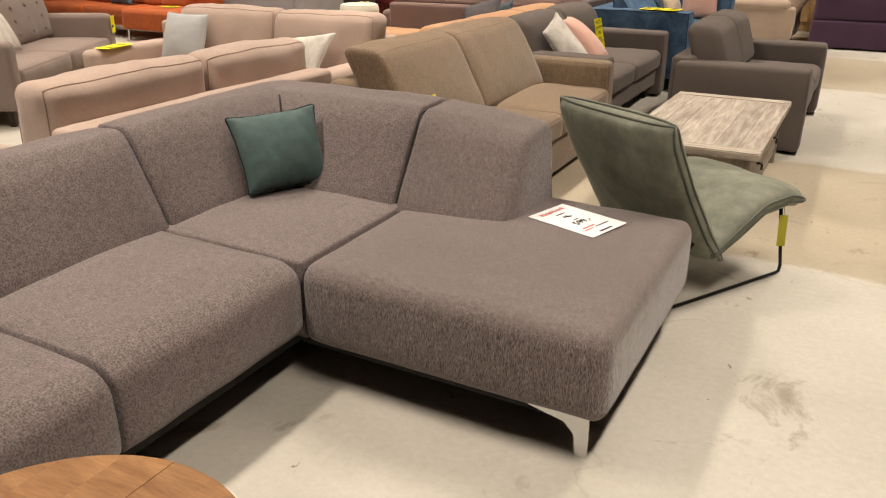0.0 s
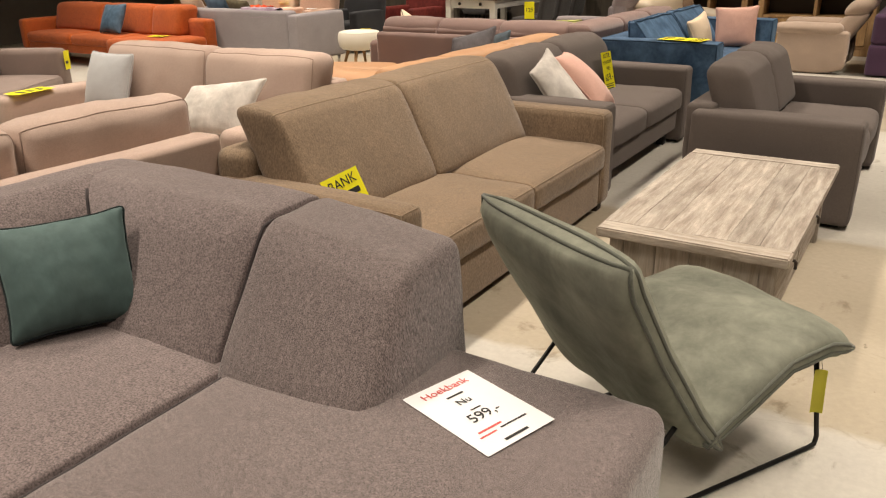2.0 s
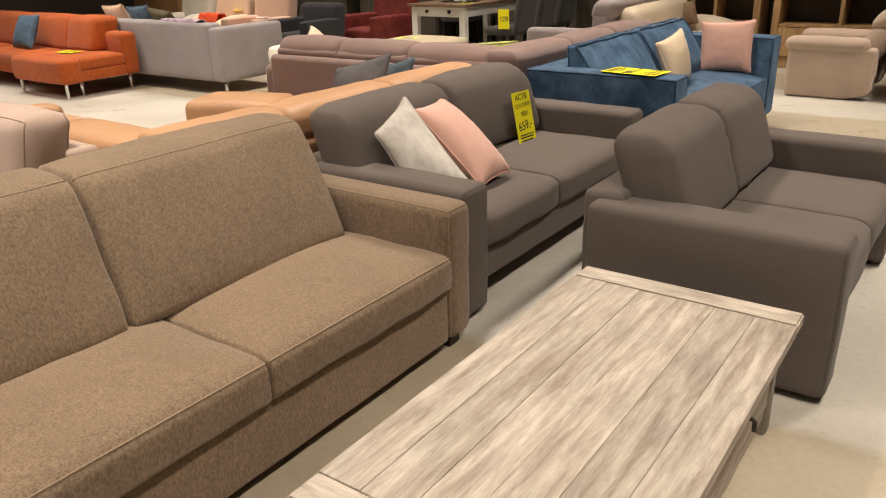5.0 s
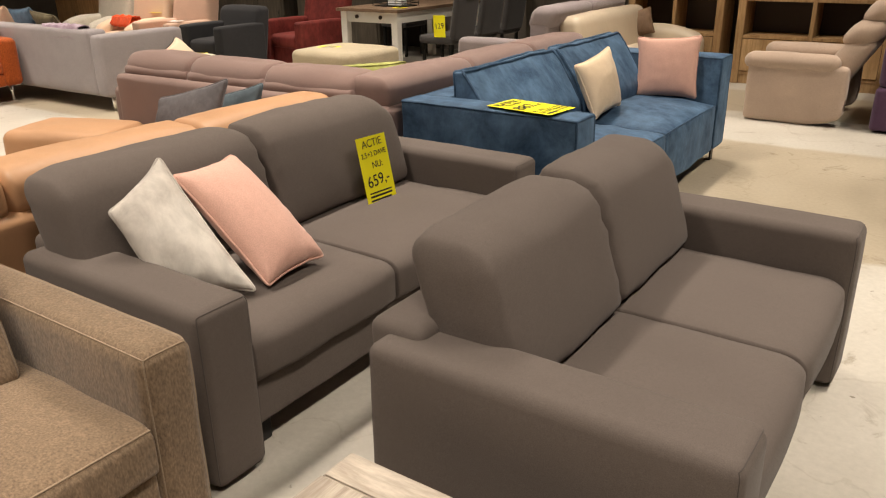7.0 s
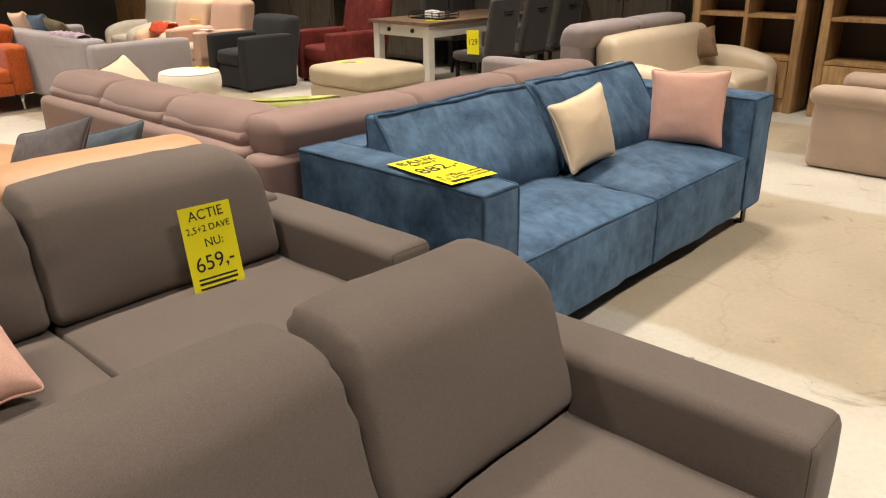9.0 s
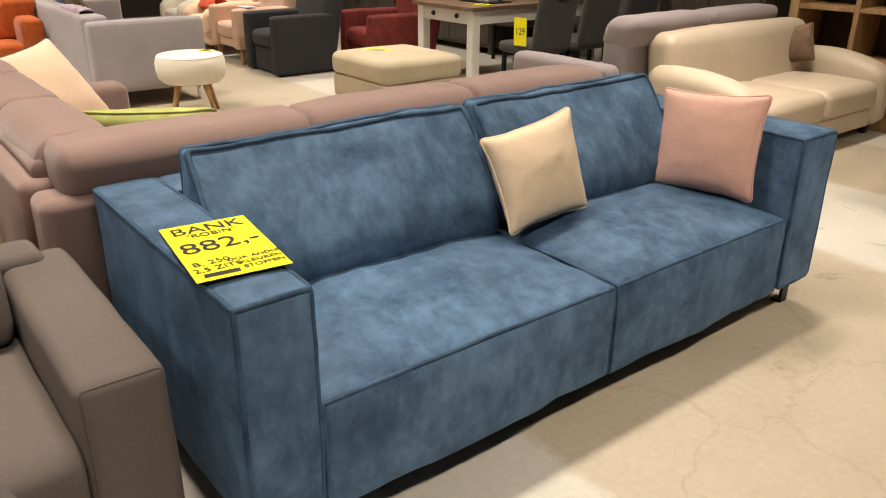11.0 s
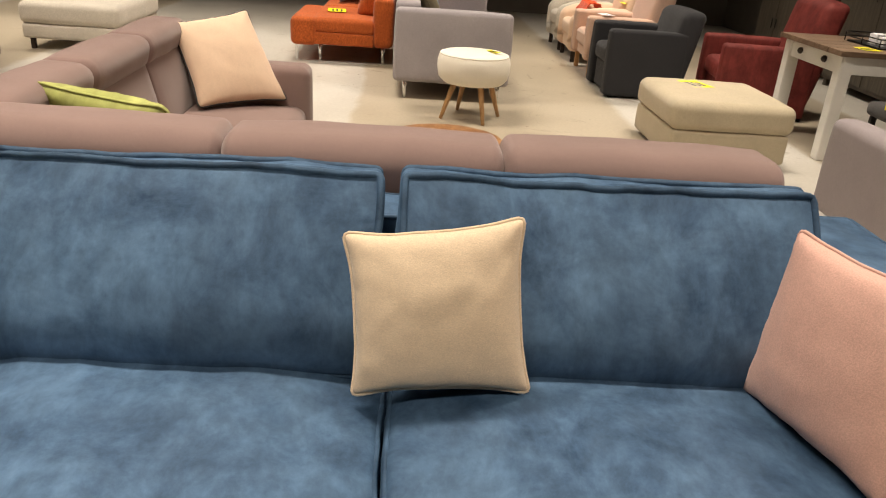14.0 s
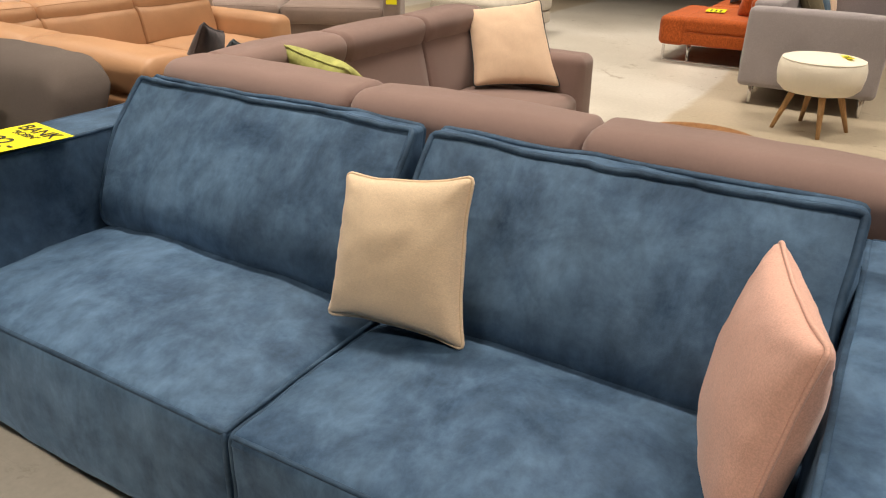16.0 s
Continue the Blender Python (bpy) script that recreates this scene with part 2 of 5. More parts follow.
M_WHITE_CHAIR = fabric("off_white_boucle", (0.60, 0.55, 0.47), 160, 0.2, 0.6, 0.2)
M_PINK_CHAIR = fabric("powder_pink_cloth", (0.60, 0.40, 0.30), 300, 0.14, 0.3, 0.25)
M_STOOL = fabric("white_corduroy", (0.80, 0.745, 0.635), 300, 0.08, 0.3, 0.2, blotch=0.03)
M_CHROME = painted("brushed_chrome", (0.72, 0.72, 0.72), 0.22, 1.0, 0.03)
M_BLACK_METAL = painted("black_steel", (0.020, 0.019, 0.018), 0.42, 0.6)
M_DARK_WOOD = timber("dark_stained_wood", (0.020, 0.012, 0.008), (0.055, 0.032, 0.02))
M_OAK = timber("honey_oak", (0.36, 0.19, 0.075), (0.60, 0.35, 0.15), (14, 14, 1.2), 2.6)
M_RUSTIC = timber("rustic_oak", (0.36, 0.20, 0.08), (0.62, 0.40, 0.19), (9, 9, 0.8), 2.6, 0.6)
M_WALNUTTOP = timber("acacia_top", (0.27, 0.115, 0.040), (0.50, 0.26, 0.105), (1.5, 9, 9), 2.6, 0.4)
M_HONEY = timber("honey_acacia", (0.55, 0.26, 0.07), (0.82, 0.48, 0.18), (9, 1.5, 9), 2.6, 0.35)
M_WASH = timber("whitewashed_pine", (0.33, 0.265, 0.21), (0.64, 0.565, 0.48), (11.0, 1.1, 11.0), 3.4, 0.65, 0.35, 0.26)
M_WASH_X = timber("whitewashed_pine_cross", (0.30, 0.24, 0.185), (0.66, 0.58, 0.49), (1.5, 8.0, 8.0), 2.4, 0.65, 0.35, 0.18)
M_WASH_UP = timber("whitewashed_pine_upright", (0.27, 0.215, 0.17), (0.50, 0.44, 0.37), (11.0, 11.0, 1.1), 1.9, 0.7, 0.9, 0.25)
M_WHITE_PAINT = painted("white_lacquer", (0.78, 0.76, 0.71), 0.45)
M_TABLETOP = timber("grey_brown_top", (0.16, 0.10, 0.06), (0.30, 0.20, 0.13), (9, 1.2, 9), 2.6, 0.5)
M_SHELF_DARK = painted("dark_shelf_back", (0.045, 0.030, 0.020), 0.6)
M_CABINET = timber("smoked_cabinet", (0.055, 0.045, 0.034), (0.115, 0.095, 0.07), (9, 9, 0.9), 2.6)
M_YELLOW = painted("fluorescent_yellow_paper", (0.88, 0.80, 0.004), 0.7, 0.0, 0.02)
M_PAPER = painted("white_paper", (0.80, 0.79, 0.80), 0.6, 0.0, 0.02)
M_INK = painted("black_marker", (0.02, 0.02, 0.02), 0.5)
M_INK_RED = painted("red_print", (0.62, 0.10, 0.09), 0.6)
M_TAG = painted("olive_yellow_tag", (0.50, 0.46, 0.03), 0.6)
M_WALL = painted("taupe_wall_paint", (0.135, 0.115, 0.095), 0.85, 0.0, 0.08, 0.15)
M_CEIL = painted("dark_grey_ceiling", (0.10, 0.098, 0.095), 0.9, 0.0, 0.05, 0.15)
M_LUMINAIRE = painted("white_steel", (0.75, 0.75, 0.74), 0.5)
M_TUBE = glowing("tube_diffuser", (1.0, 0.88, 0.72), 3.0)
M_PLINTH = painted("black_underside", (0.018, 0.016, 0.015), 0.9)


# ---------------------------------------------------------------- builders
def thing(name, label, category, base=(0, 0, 0), group=""):
    ob = new(name)
    ob.location = base
    return tagged(ob, label, category, group)


def raw(name, verts, faces, material, parent=None, label="", smooth=True):
    me = bpy.data.meshes.new(name)
    me.from_pydata([tuple(v) for v in verts], [], faces)
    if smooth:
        me.polygons.foreach_set("use_smooth", [True] * len(me.polygons))
    me.materials.append(material)
    me.update()
    ob = new(name, me)
    if parent is not None:
        ob.parent = parent
        if parent.type == "EMPTY":
            ob.matrix_parent_inverse = Matrix.Translation(-Vector(parent.location))
    if label:
        ob["label"] = label
    return ob


def part(name, bm, material, parent=None, label="", smooth=True):
    me = bpy.data.meshes.new(name)
    bm.normal_update()
    bm.to_mesh(me)
    bm.free()
    if smooth:
        me.polygons.foreach_set("use_smooth", [True] * len(me.polygons))
    me.materials.append(material)
    ob = new(name, me)
    if parent is not None:
        ob.parent = parent
        if parent.type == "EMPTY":
            ob.matrix_parent_inverse = Matrix.Translation(-Vector(parent.location))
    if label:
        ob["label"] = label
    return ob


class Soft:
    """An upholstered block: a box with rounded edges, swelling faces and slight unevenness."""

    def __init__(self, lo, hi, r=0.05, bulge=(0.008,) * 6, wob=0.004, bend=None, step=0.07, k=3, seed=0.0):
        self.c = [(a + b) / 2 for a, b in zip(lo, hi)]
        self.h = [(b - a) / 2 for a, b in zip(lo, hi)]
        rr = r if isinstance(r, tuple) else (r,) * 3
        self.r = [min(q, w * 0.98) for q, w in zip(rr, self.h)]
        self.bulge, self.wob, self.bend, self.seed = bulge, wob, bend, seed
        self.ax = []
        for h, rad in zip(self.h, self.r):
            i = h - rad
            arcs = [i + rad * math.tan(math.radians(45 * q / k)) for q in range(1, k + 1)]
            n = max(2, min(24, math.ceil(2 * i / step)))
            self.ax.append([-a for a in reversed(arcs)] + [-i + 2 * i * q / n for q in range(n + 1)] + arcs)

    def shape(self, p):
        h, r = self.h, self.r
        inner = [max(-(a - w), min(a - w, v)) for a, w, v in zip(h, r, p)]
        d = Vector([(v - q) / w for v, q, w in zip(p, inner, r)])
        n = d.normalized() if d.length > 1e-9 else Vector((0, 0, 1))
        q = Vector(inner) + Vector([u * w for u, w in zip(n, r)])
        u = [q[i] / h[i] for i in range(3)]
        out = q.copy()
        for i in range(3):
            j, l = (i + 1) % 3, (i + 2) % 3
            f = max(0.0, 1 - u[j] ** 2) * max(0.0, 1 - u[l] ** 2)
            f = f ** 0.55
            out[i] += u[i] * f * (self.bulge[2 * i] if u[i] > 0 else self.bulge[2 * i + 1])
        out += Vector(self.c)
        if self.wob:
            s = Vector((self.seed, self.seed * 1.7, 0))
            out += n * self.wob * (noise.noise(out * 5.0 + s) + 0.5 * noise.noise(out * 13.0 + s))
        return self.bend(out) if self.bend else out

    def geo(self):
        ids, verts, faces = {}, [], []
        top = [len(a) - 1 for a in self.ax]

        def vid(i, j, l):
            key = (i, j, l)
            if key not in ids:
                ids[key] = len(verts)
                verts.append(self.shape((self.ax[0][i], self.ax[1][j], self.ax[2][l])))
            return ids[key]

        for a in range(3):
            b, c = (a + 1) % 3, (a + 2) % 3
            for s in (0, top[a]):
                for i in range(top[b]):
                    for j in range(top[c]):
                        q = []
                        for di, dj in ((0, 0), (1, 0), (1, 1), (0, 1)):
                            key = [0, 0, 0]
                            key[a], key[b], key[c] = s, i + di, j + dj
                            q.append(vid(*key))
                        faces.append(q if s else q[::-1])
        return verts, faces

    def loop(self, axis, side):
        """The seam round one face."""
        b, c = (axis + 1) % 3, (axis + 2) % 3
        m = len(self.ax[b]) - 1, len(self.ax[c]) - 1
        ring = [(i, 0) for i in range(m[0])] + [(m[0], j) for j in range(m[1])]
        ring += [(i, m[1]) for i in range(m[0], 0, -1)] + [(0, j) for j in range(m[1], 0, -1)]
        pts = []
        for i, j in ring:
            p = [0, 0, 0]
            p[axis] = self.ax[axis][-1 if side > 0 else 0]
            p[b], p[c] = self.ax[b][i], self.ax[c][j]
            pts.append(self.shape(p))
        return pts

    def edge(self, axis, sb, sc):
        """The seam along one edge, parallel to axis."""
        b, c = (axis + 1) % 3, (axis + 2) % 3
        pts = []
        for v in self.ax[axis]:
            p = [0, 0, 0]
            p[axis], p[b], p[c] = v, self.ax[b][-1 if sb > 0 else 0], self.ax[c][-1 if sc > 0 else 0]
            pts.append(self.shape(p))
        return pts


SEED = [0.0]


def soft(name, lo, hi, material, parent=None, r=0.05, bulge=None, wob=0.004, bend=None, label="", step=0.07, k=3):
    SEED[0] += 3.7
    b = bulge if isinstance(bulge, tuple) else ((0.008 if bulge is None else bulge),) * 6
    s = Soft(lo, hi, r, b, wob, bend, step, k, SEED[0])
    v, f = s.geo()
    ob = raw(name, v, f, material, parent, label)
    return ob, s


def tube(name, pts, rad, material, parent=None, closed=False, sides=6, label=""):
    pts = [Vector(p) for p in pts]
    clean = [pts[0]]
    for p in pts[1:]:
        if (p - clean[-1]).length > rad * 0.5:
            clean.append(p)
    if closed and (clean[0] - clean[-1]).length < rad * 0.5:
        clean.pop()
    pts = clean
    n = len(pts)
    verts, faces = [], []
    side = None
    for i, p in enumerate(pts):
        a = pts[(i - 1) % n] if (closed or i) else p
        b = pts[(i + 1) % n] if (closed or i < n - 1) else p
        t = (b - a).normalized()
        if side is None:
            side = t.orthogonal().normalized()
        side = (side - t * side.dot(t))
        side = side.normalized() if side.length > 1e-6 else t.orthogonal().normalized()
        up = t.cross(side)
        for q in range(sides):
            an = 2 * math.pi * q / sides
            verts.append(p + (side * math.cos(an) + up * math.sin(an)) * rad)
    for i in range(n if closed else n - 1):
        j = (i + 1) % n
        for q in range(sides):
            w = (q + 1) % sides
            faces.append((i * sides + q, i * sides + w, j * sides + w, j * sides + q))
    if not closed:
        faces.append(tuple(range(sides))[::-1])
        faces.append(tuple((n - 1) * sides + q for q in range(sides)))
    return raw(name, verts, faces, material, parent, label)


def slab(name, lo, hi, material, parent=None, bevel=0.004, label="", m=None, smooth=False):
    bm = bmesh.new()
    bmesh.ops.create_cube(bm, size=1.0)
    bmesh.ops.scale(bm, vec=[b - a for a, b in zip(lo, hi)], verts=bm.verts)
    bmesh.ops.translate(bm, vec=[(a + b) / 2 for a, b in zip(lo, hi)], verts=bm.verts)
    if bevel:
        bmesh.ops.bevel(bm, geom=bm.edges[:], offset=bevel, segments=2, affect="EDGES")
    if m is not None:
        bm.transform(m)
    return part(name, bm, material, parent, label, smooth)


def taper(name, top, foot, r0, r1, material, parent, sides=12, label=""):
    """A tapered round leg from top to foot."""
    top, foot = Vector(top), Vector(foot)
    d = foot - top
    bm = bmesh.new()
    bmesh.ops.create_cone(bm, cap_ends=True, segments=sides, radius1=r1, radius2=r0, depth=d.length)
    bmesh.ops.bevel(bm, geom=[e for e in bm.edges if e.calc_face_angle(0) > 1.0], offset=min(r0, r1) * 0.2, segments=1, affect="EDGES")
    bm.transform(Matrix.Translation((top + foot) / 2) @ (-d).to_track_quat("Z", "Y").to_matrix().to_4x4())
    return part(name, bm, material, parent, label)


def disc(name, centre, radius, z0, z1, material, parent, bevel=0.006, seg=64, label=""):
    bm = bmesh.new()
    bmesh.ops.create_cone(bm, cap_ends=True, segments=seg, radius1=radius, radius2=radius, depth=z1 - z0)
    bmesh.ops.translate(bm, vec=(centre[0], centre[1], (z0 + z1) / 2), verts=bm.verts)
    bmesh.ops.bevel(bm, geom=[e for e in bm.edges if e.calc_face_angle(0) > 1.0], offset=bevel, segments=3, affect="EDGES")
    return part(name, bm, material, parent, label, False)


def words(text, size, material, parent, m, name="lettering", wide=None):
    cu = bpy.data.curves.new(name, "FONT")
    cu.body, cu.size, cu.align_x, cu.align_y, cu.extrude = text, size, "CENTER", "CENTER", 0.0003
    tmp = new(name, cu)
    deps = bpy.context.evaluated_depsgraph_get()
    me = bpy.data.meshes.new_from_object(tmp.evaluated_get(deps))
    bpy.data.objects.remove(tmp)
    if wide:
        xs = [v.co.x for v in me.vertices]
        me.transform(Matrix.Diagonal((wide / max(1e-6, max(xs) - min(xs)), 1, 1, 1)))
    me.transform(m)
    me.materials.clear()
    me.materials.append(material)
    ob = new(name, me)
    ob.parent = parent
    return ob


def basis(origin, xdir, ydir):
    x = Vector(xdir).normalized()
    z = x.cross(Vector(ydir)).normalized()
    y = z.cross(x)
    m = Matrix((x, y, z)).transposed().to_4x4()
    m.translation = Vector(origin)
    return m


def sheet(name, w, h, material, m, label, category, lines=(), bars=(), curl=0.012, group=""):
    """A paper sign of width w and height h in the plane of m, slightly curled, with its writing."""
    verts, faces, n = [], [], 8
    for j in range(n + 1):
        for i in range(n + 1):
            u, v = i / n - 0.5, j / n - 0.5
            verts.append(m @ Vector((u * w, v * h, curl * ((2 * u) ** 2 * 0.5 + max(0.0, v) ** 2 * 1.2))))
    for v in list(verts):
        verts.append(v - m.to_3x3() @ Vector((0, 0, 0.0006)))
    k = (n + 1) ** 2
    for j in range(n):
        for i in range(n):
            a = j * (n + 1) + i
            faces.append((a, a + 1, a + n + 2, a + n + 1))
            faces.append((k + a, k + a + n + 1, k + a + n + 2, k + a + 1))
    ob = tagged(raw(name, verts, faces, material), label, category, group)
    for text, size, x, y, ink, turn in lines:
        z = curl * ((2 * x / w) ** 2 * 0.5 + max(0.0, y / h) ** 2 * 1.2) + 0.0016
        words(text, size, ink, ob, m @ pose(x, y, z, 0, 0, turn))
    for x, y, bw, bh, ink in bars:
        z = curl * ((2 * x / w) ** 2 * 0.5 + max(0.0, y / h) ** 2 * 1.2) + 0.0014
        slab("writing_bar", (x - bw / 2, y - bh / 2, z - 0.0002), (x + bw / 2, y + bh / 2, z + 0.0002), ink, ob, 0, "", m)
    return ob


def pillow(bl, br, tl, tr, thick, material, label, pipe=None, sag=0.06, seed=0.0, name="throw_pillow", group=""):
    """A stuffed square cushion between four corners; the sides draw in, the corners stand out."""
    bl, br, tl, tr = (Vector(p) for p in (bl, br, tl, tr))
    nrm = (br - bl).cross(tl - bl).normalized()
    n = 26

    def at(u, v, side):
        a, b = (u + 1) / 2, (v + 1) / 2
        tip = 1 - 0.05 * (u * u * v * v) ** 8
        gu = 0.012 * noise.noise(Vector((v * 3.1 + seed, seed, 2.0))) * abs(u)
        gv = 0.012 * noise.noise(Vector((u * 3.1 - seed, seed, 5.0))) * abs(v)
        uu = u * (1 - (sag + 0.035) * (1 - abs(v) ** 3) + gu) * tip
        vv = v * (1 - (sag + 0.035) * (1 - abs(u) ** 3) + gv) * tip
        a, b = (uu + 1) / 2, (vv + 1) / 2
        p = (bl * (1 - a) + br * a) * (1 - b) + (tl * (1 - a) + tr * a) * b
        e = max(0.0, (1 - u * u)) * max(0.0, (1 - v * v))
        t = thick / 2 * e ** 0.42
        s = Vector((u * 2.2 + seed, v * 2.2, seed))
        rim = (1 - min(1.0, e * 2.5))
        t += (0.003 * noise.noise(s) + 0.003 * noise.noise(s * 2.2)) * min(1.0, e * 3)
        ang = math.atan2(v, u)
        t += 0.006 * rim * min(1.0, e * 8) * math.sin(ang * 17 + 5 * noise.noise(s * 1.5)) * (0.5 + noise.noise(s * 3.0))
        return p + nrm * t * side

    verts, faces, ids = [], [], {}
    for side in (1, -1):
        for j in range(n + 1):
            for i in range(n + 1):
                rim = i in (0, n) or j in (0, n)
                key = (i, j, 0 if rim else side)
                if key in ids:
                    continue
                u = math.sin((2 * i / n - 1) * math.pi / 2) * 0.35 + (2 * i / n - 1) * 0.65
                v = math.sin((2 * j / n - 1) * math.pi / 2) * 0.35 + (2 * j / n - 1) * 0.65
                ids[key] = len(verts)
                verts.append(at(u, v, side))
    for side in (1, -1):
        for j in range(n):
            for i in range(n):
                q = []
                for di, dj in ((0, 0), (1, 0), (1, 1), (0, 1)):
                    a, b = i + di, j + dj
                    rim = a in (0, n) or b in (0, n)
                    q.append(ids[(a, b, 0 if rim else side)])
                faces.append(q if side > 0 else q[::-1])
    base = min((bl, br, tl, tr), key=lambda p: p.z)
    root = thing(name, label, "cushion", tuple(base), group)
    raw("cushion_cover", verts, faces, material, root)
    ring = [at(-1 + 2 * i / n, -1, 0) for i in range(n)] + [at(1, -1 + 2 * i / n, 0) for i in range(n)]
    ring += [at(1 - 2 * i / n, 1, 0) for i in range(n)] + [at(-1, 1 - 2 * i / n, 0) for i in range(n)]
    tube("piping", ring, 0.0045, pipe or material, root, True)
    return root


def lean(x0, z0, slope):
    """Shear along x with height: the higher, the further back."""
    def f(p):
        p.x += (p.z - z0) * slope
        return p
    return f


def turned(fn, m):
    def f(p):
        return m @ (fn(p) if fn else p)
    return f


# ---------------------------------------------------------------- the hall
X0, X1, Y0, Y1 = -14.0, 6.0, -5.0, 14.3
tagged(slab("floor", (X0, Y0, -0.2), (X1, Y1, 0.0), M_FLOOR, None, 0), "pale worn concrete showroom floor with hairline cracks", "floor", kind="structure")
for nm, lo, hi in (("wall_north", (X0 - 0.2, Y1, 0), (X1 + 0.2, Y1 + 0.2, CEILING)), ("wall_south", (X0 - 0.2, Y0 - 0.2, 0), (X1 + 0.2, Y0, CEILING)),
                   ("wall_west", (X0 - 0.2, Y0, 0), (X0, Y1, CEILING)), ("wall_east", (X1, Y0, 0), (X1 + 0.2, Y1, CEILING))):
    tagged(slab(nm, lo, hi, M_WALL, None, 0), "taupe painted showroom wall", "wall", kind="structure")
tagged(slab("ceiling", (X0, Y0, CEILING), (X1, Y1, CEILING + 0.2), M_CEIL, None, 0), "dark grey showroom ceiling", "ceiling", kind="structure")
for lx, ly in LAMP_SPOTS:
    r = thing("ceiling_light", "long white tube light fixed under the ceiling", "ceiling light", (lx, ly, CEILING - 0.15), "tube lights")
    slab("housing", (lx - 0.16, ly - 0.78, CEILING - 0.12), (lx + 0.16, ly + 0.78, CEILING), M_LUMINAIRE, r, 0.01)
    slab("diffuser", (lx - 0.14, ly - 0.75, CEILING - 0.15), (lx + 0.14, ly + 0.75, CEILING - 0.124), M_TUBE, r, 0.004)


def place(m):
    """Returns a builder of upholstered parts in the local frame of m: x to the front, y along, z up."""
    def make(name, lo, hi, material, root, r=0.05, bulge=None, wob=0.004, bend=None, label="", step=0.07, k=3):
        return soft(name, lo, hi, material, root, r, bulge, wob, turned(bend, m), label, step, k)
    return make


def seams(root, s, loops=(), edges=(), rad=0.004, material=None, name="seam"):
    for a, sd in loops:
        tube(name, s.loop(a, sd), rad, material, root, True, 5)
    for a, b, c in edges:
        tube(name, s.edge(a, b, c), rad, material, root, False, 5)


def backward(z0, slope):
    def f(p):
        p.x -= (p.z - z0) * slope
        return p
    return f


# ---- charcoal two-piece set: block arms, loose rounded back cushions
def block_sofa(m, length, depth, material, label, group, arm_w=0.19, cuts=(0.06, 0.875, 1.70), front=0.365, slope=0.33):
    base = m.translation
    root = thing("sofa", label, "sofa", tuple(base), group)
    P = place(m)
    seat_h, arm_h = 0.425, 0.582
    for y in (0.0, length - arm_w):
        ob, s = P("armrest", (0.05, y, 0.02), (depth, y + arm_w, arm_h), material, root, 0.032, (0.006, 0.004, 0.004, 0.004, 0.008, 0.0), 0.003)
        seams(root, s, loops=((0, 1),), rad=0.0016, material=M_DARK_SEAM)
    P("back_frame", (0.0, arm_w * 0.4, 0.10), (0.17, length - arm_w * 0.4, 0.61), material, root, 0.03, 0.006)
    P("base_rail", (0.10, arm_w - 0.01, 0.11), (depth - 0.045, length - arm_w + 0.002, 0.27), material, root, 0.02, 0.0, 0.002)
    mid = cuts[1]
    for y0, y1 in ((arm_w, mid), (mid, length - arm_w)):
        ob, s = P("seat_cushion", (0.22, y0 + 0.001, 0.255), (depth - 0.02, y1 - 0.001, seat_h), material, root, (0.07, 0.012, 0.045), (0.02, 0, 0.003, 0.003, 0.024, 0.0), 0.005)
        seams(root, s, edges=((0, 1, 1),) if y0 == arm_w else ((0, -1, 1),), rad=0.0018, material=M_DARK_SEAM)
    for q, (y0, y1) in enumerate(((cuts[0], mid), (mid, cuts[2]))):
        def bend(p, y0=y0, y1=y1, q=q):
            o = (p.y - y0) / (y1 - y0)
            inner = (1 - o) if q == 0 else o
            o = o if q == 0 else 1 - o
            if p.z > 0.60:
                p.z -= ((0.085 if q else 0.03) * max(0.0, 1 - o / 0.16) ** 2 + 0.012 * max(0.0, 1 - inner / 0.1)) * (p.z - 0.60) / 0.22
            p.x -= (p.z - 0.42) * slope
            # gathered cloth beside the middle seam
            p.x += math.exp(-(inner / 0.07) ** 2) * 0.007 * math.sin(p.z * 120 + 2.0 * math.sin(p.z * 31))
            p.y += (0.018 if q else -0.018) * max(0.0, 1 - inner / 0.15) * max(0.0, (p.z - 0.66) / 0.17)
            return p
        P("back_cushion", (front - 0.23, y0, 0.43), (front, y1 - 0.002, 0.832), material, root, (0.07, 0.030, 0.07), (0.030, 0.006, 0.006, 0.006, 0.006, 0.0), 0.006, bend, step=0.04)
    for y in (arm_w + 0.08, length - arm_w - 0.08):
        slab("foot", (depth - 0.16, y - 0.03, 0.0), (depth - 0.10, y + 0.03, 0.115), M_PLINTH, root, 0.004, "", m)
        slab("foot", (0.12, y - 0.03, 0.0), (0.18, y + 0.03, 0.115), M_PLINTH, root, 0.004, "", m)
    for y in (arm_w / 2, length - arm_w / 2):
        slab("foot", (depth - 0.1, y - 0.03, 0.0), (depth - 0.05, y + 0.03, 0.03), M_PLINTH, root, 0.003, "", m)
        slab("foot", (0.1, y - 0.03, 0.0), (0.15, y + 0.03, 0.03), M_PLINTH, root, 0.003, "", m)
    return root


M_DARK_SEAM = fabric("charcoal_seam", (0.085, 0.072, 0.066), 300, 0.1, 0.2, 0.1)
block_sofa(pose(-2.53, 5.60, 0), 1.90, 0.91, M_DARK, "charcoal brown fabric sofa with block arms and two seats", "charcoal set")
block_sofa(pose(-1.21, 5.73, 0), 1.60, 0.94, M_DARK, "smaller charcoal brown fabric two-seat sofa with block arms", "charcoal set", 0.19, (0.15, 0.80, 1.425), 0.41, 0.31)


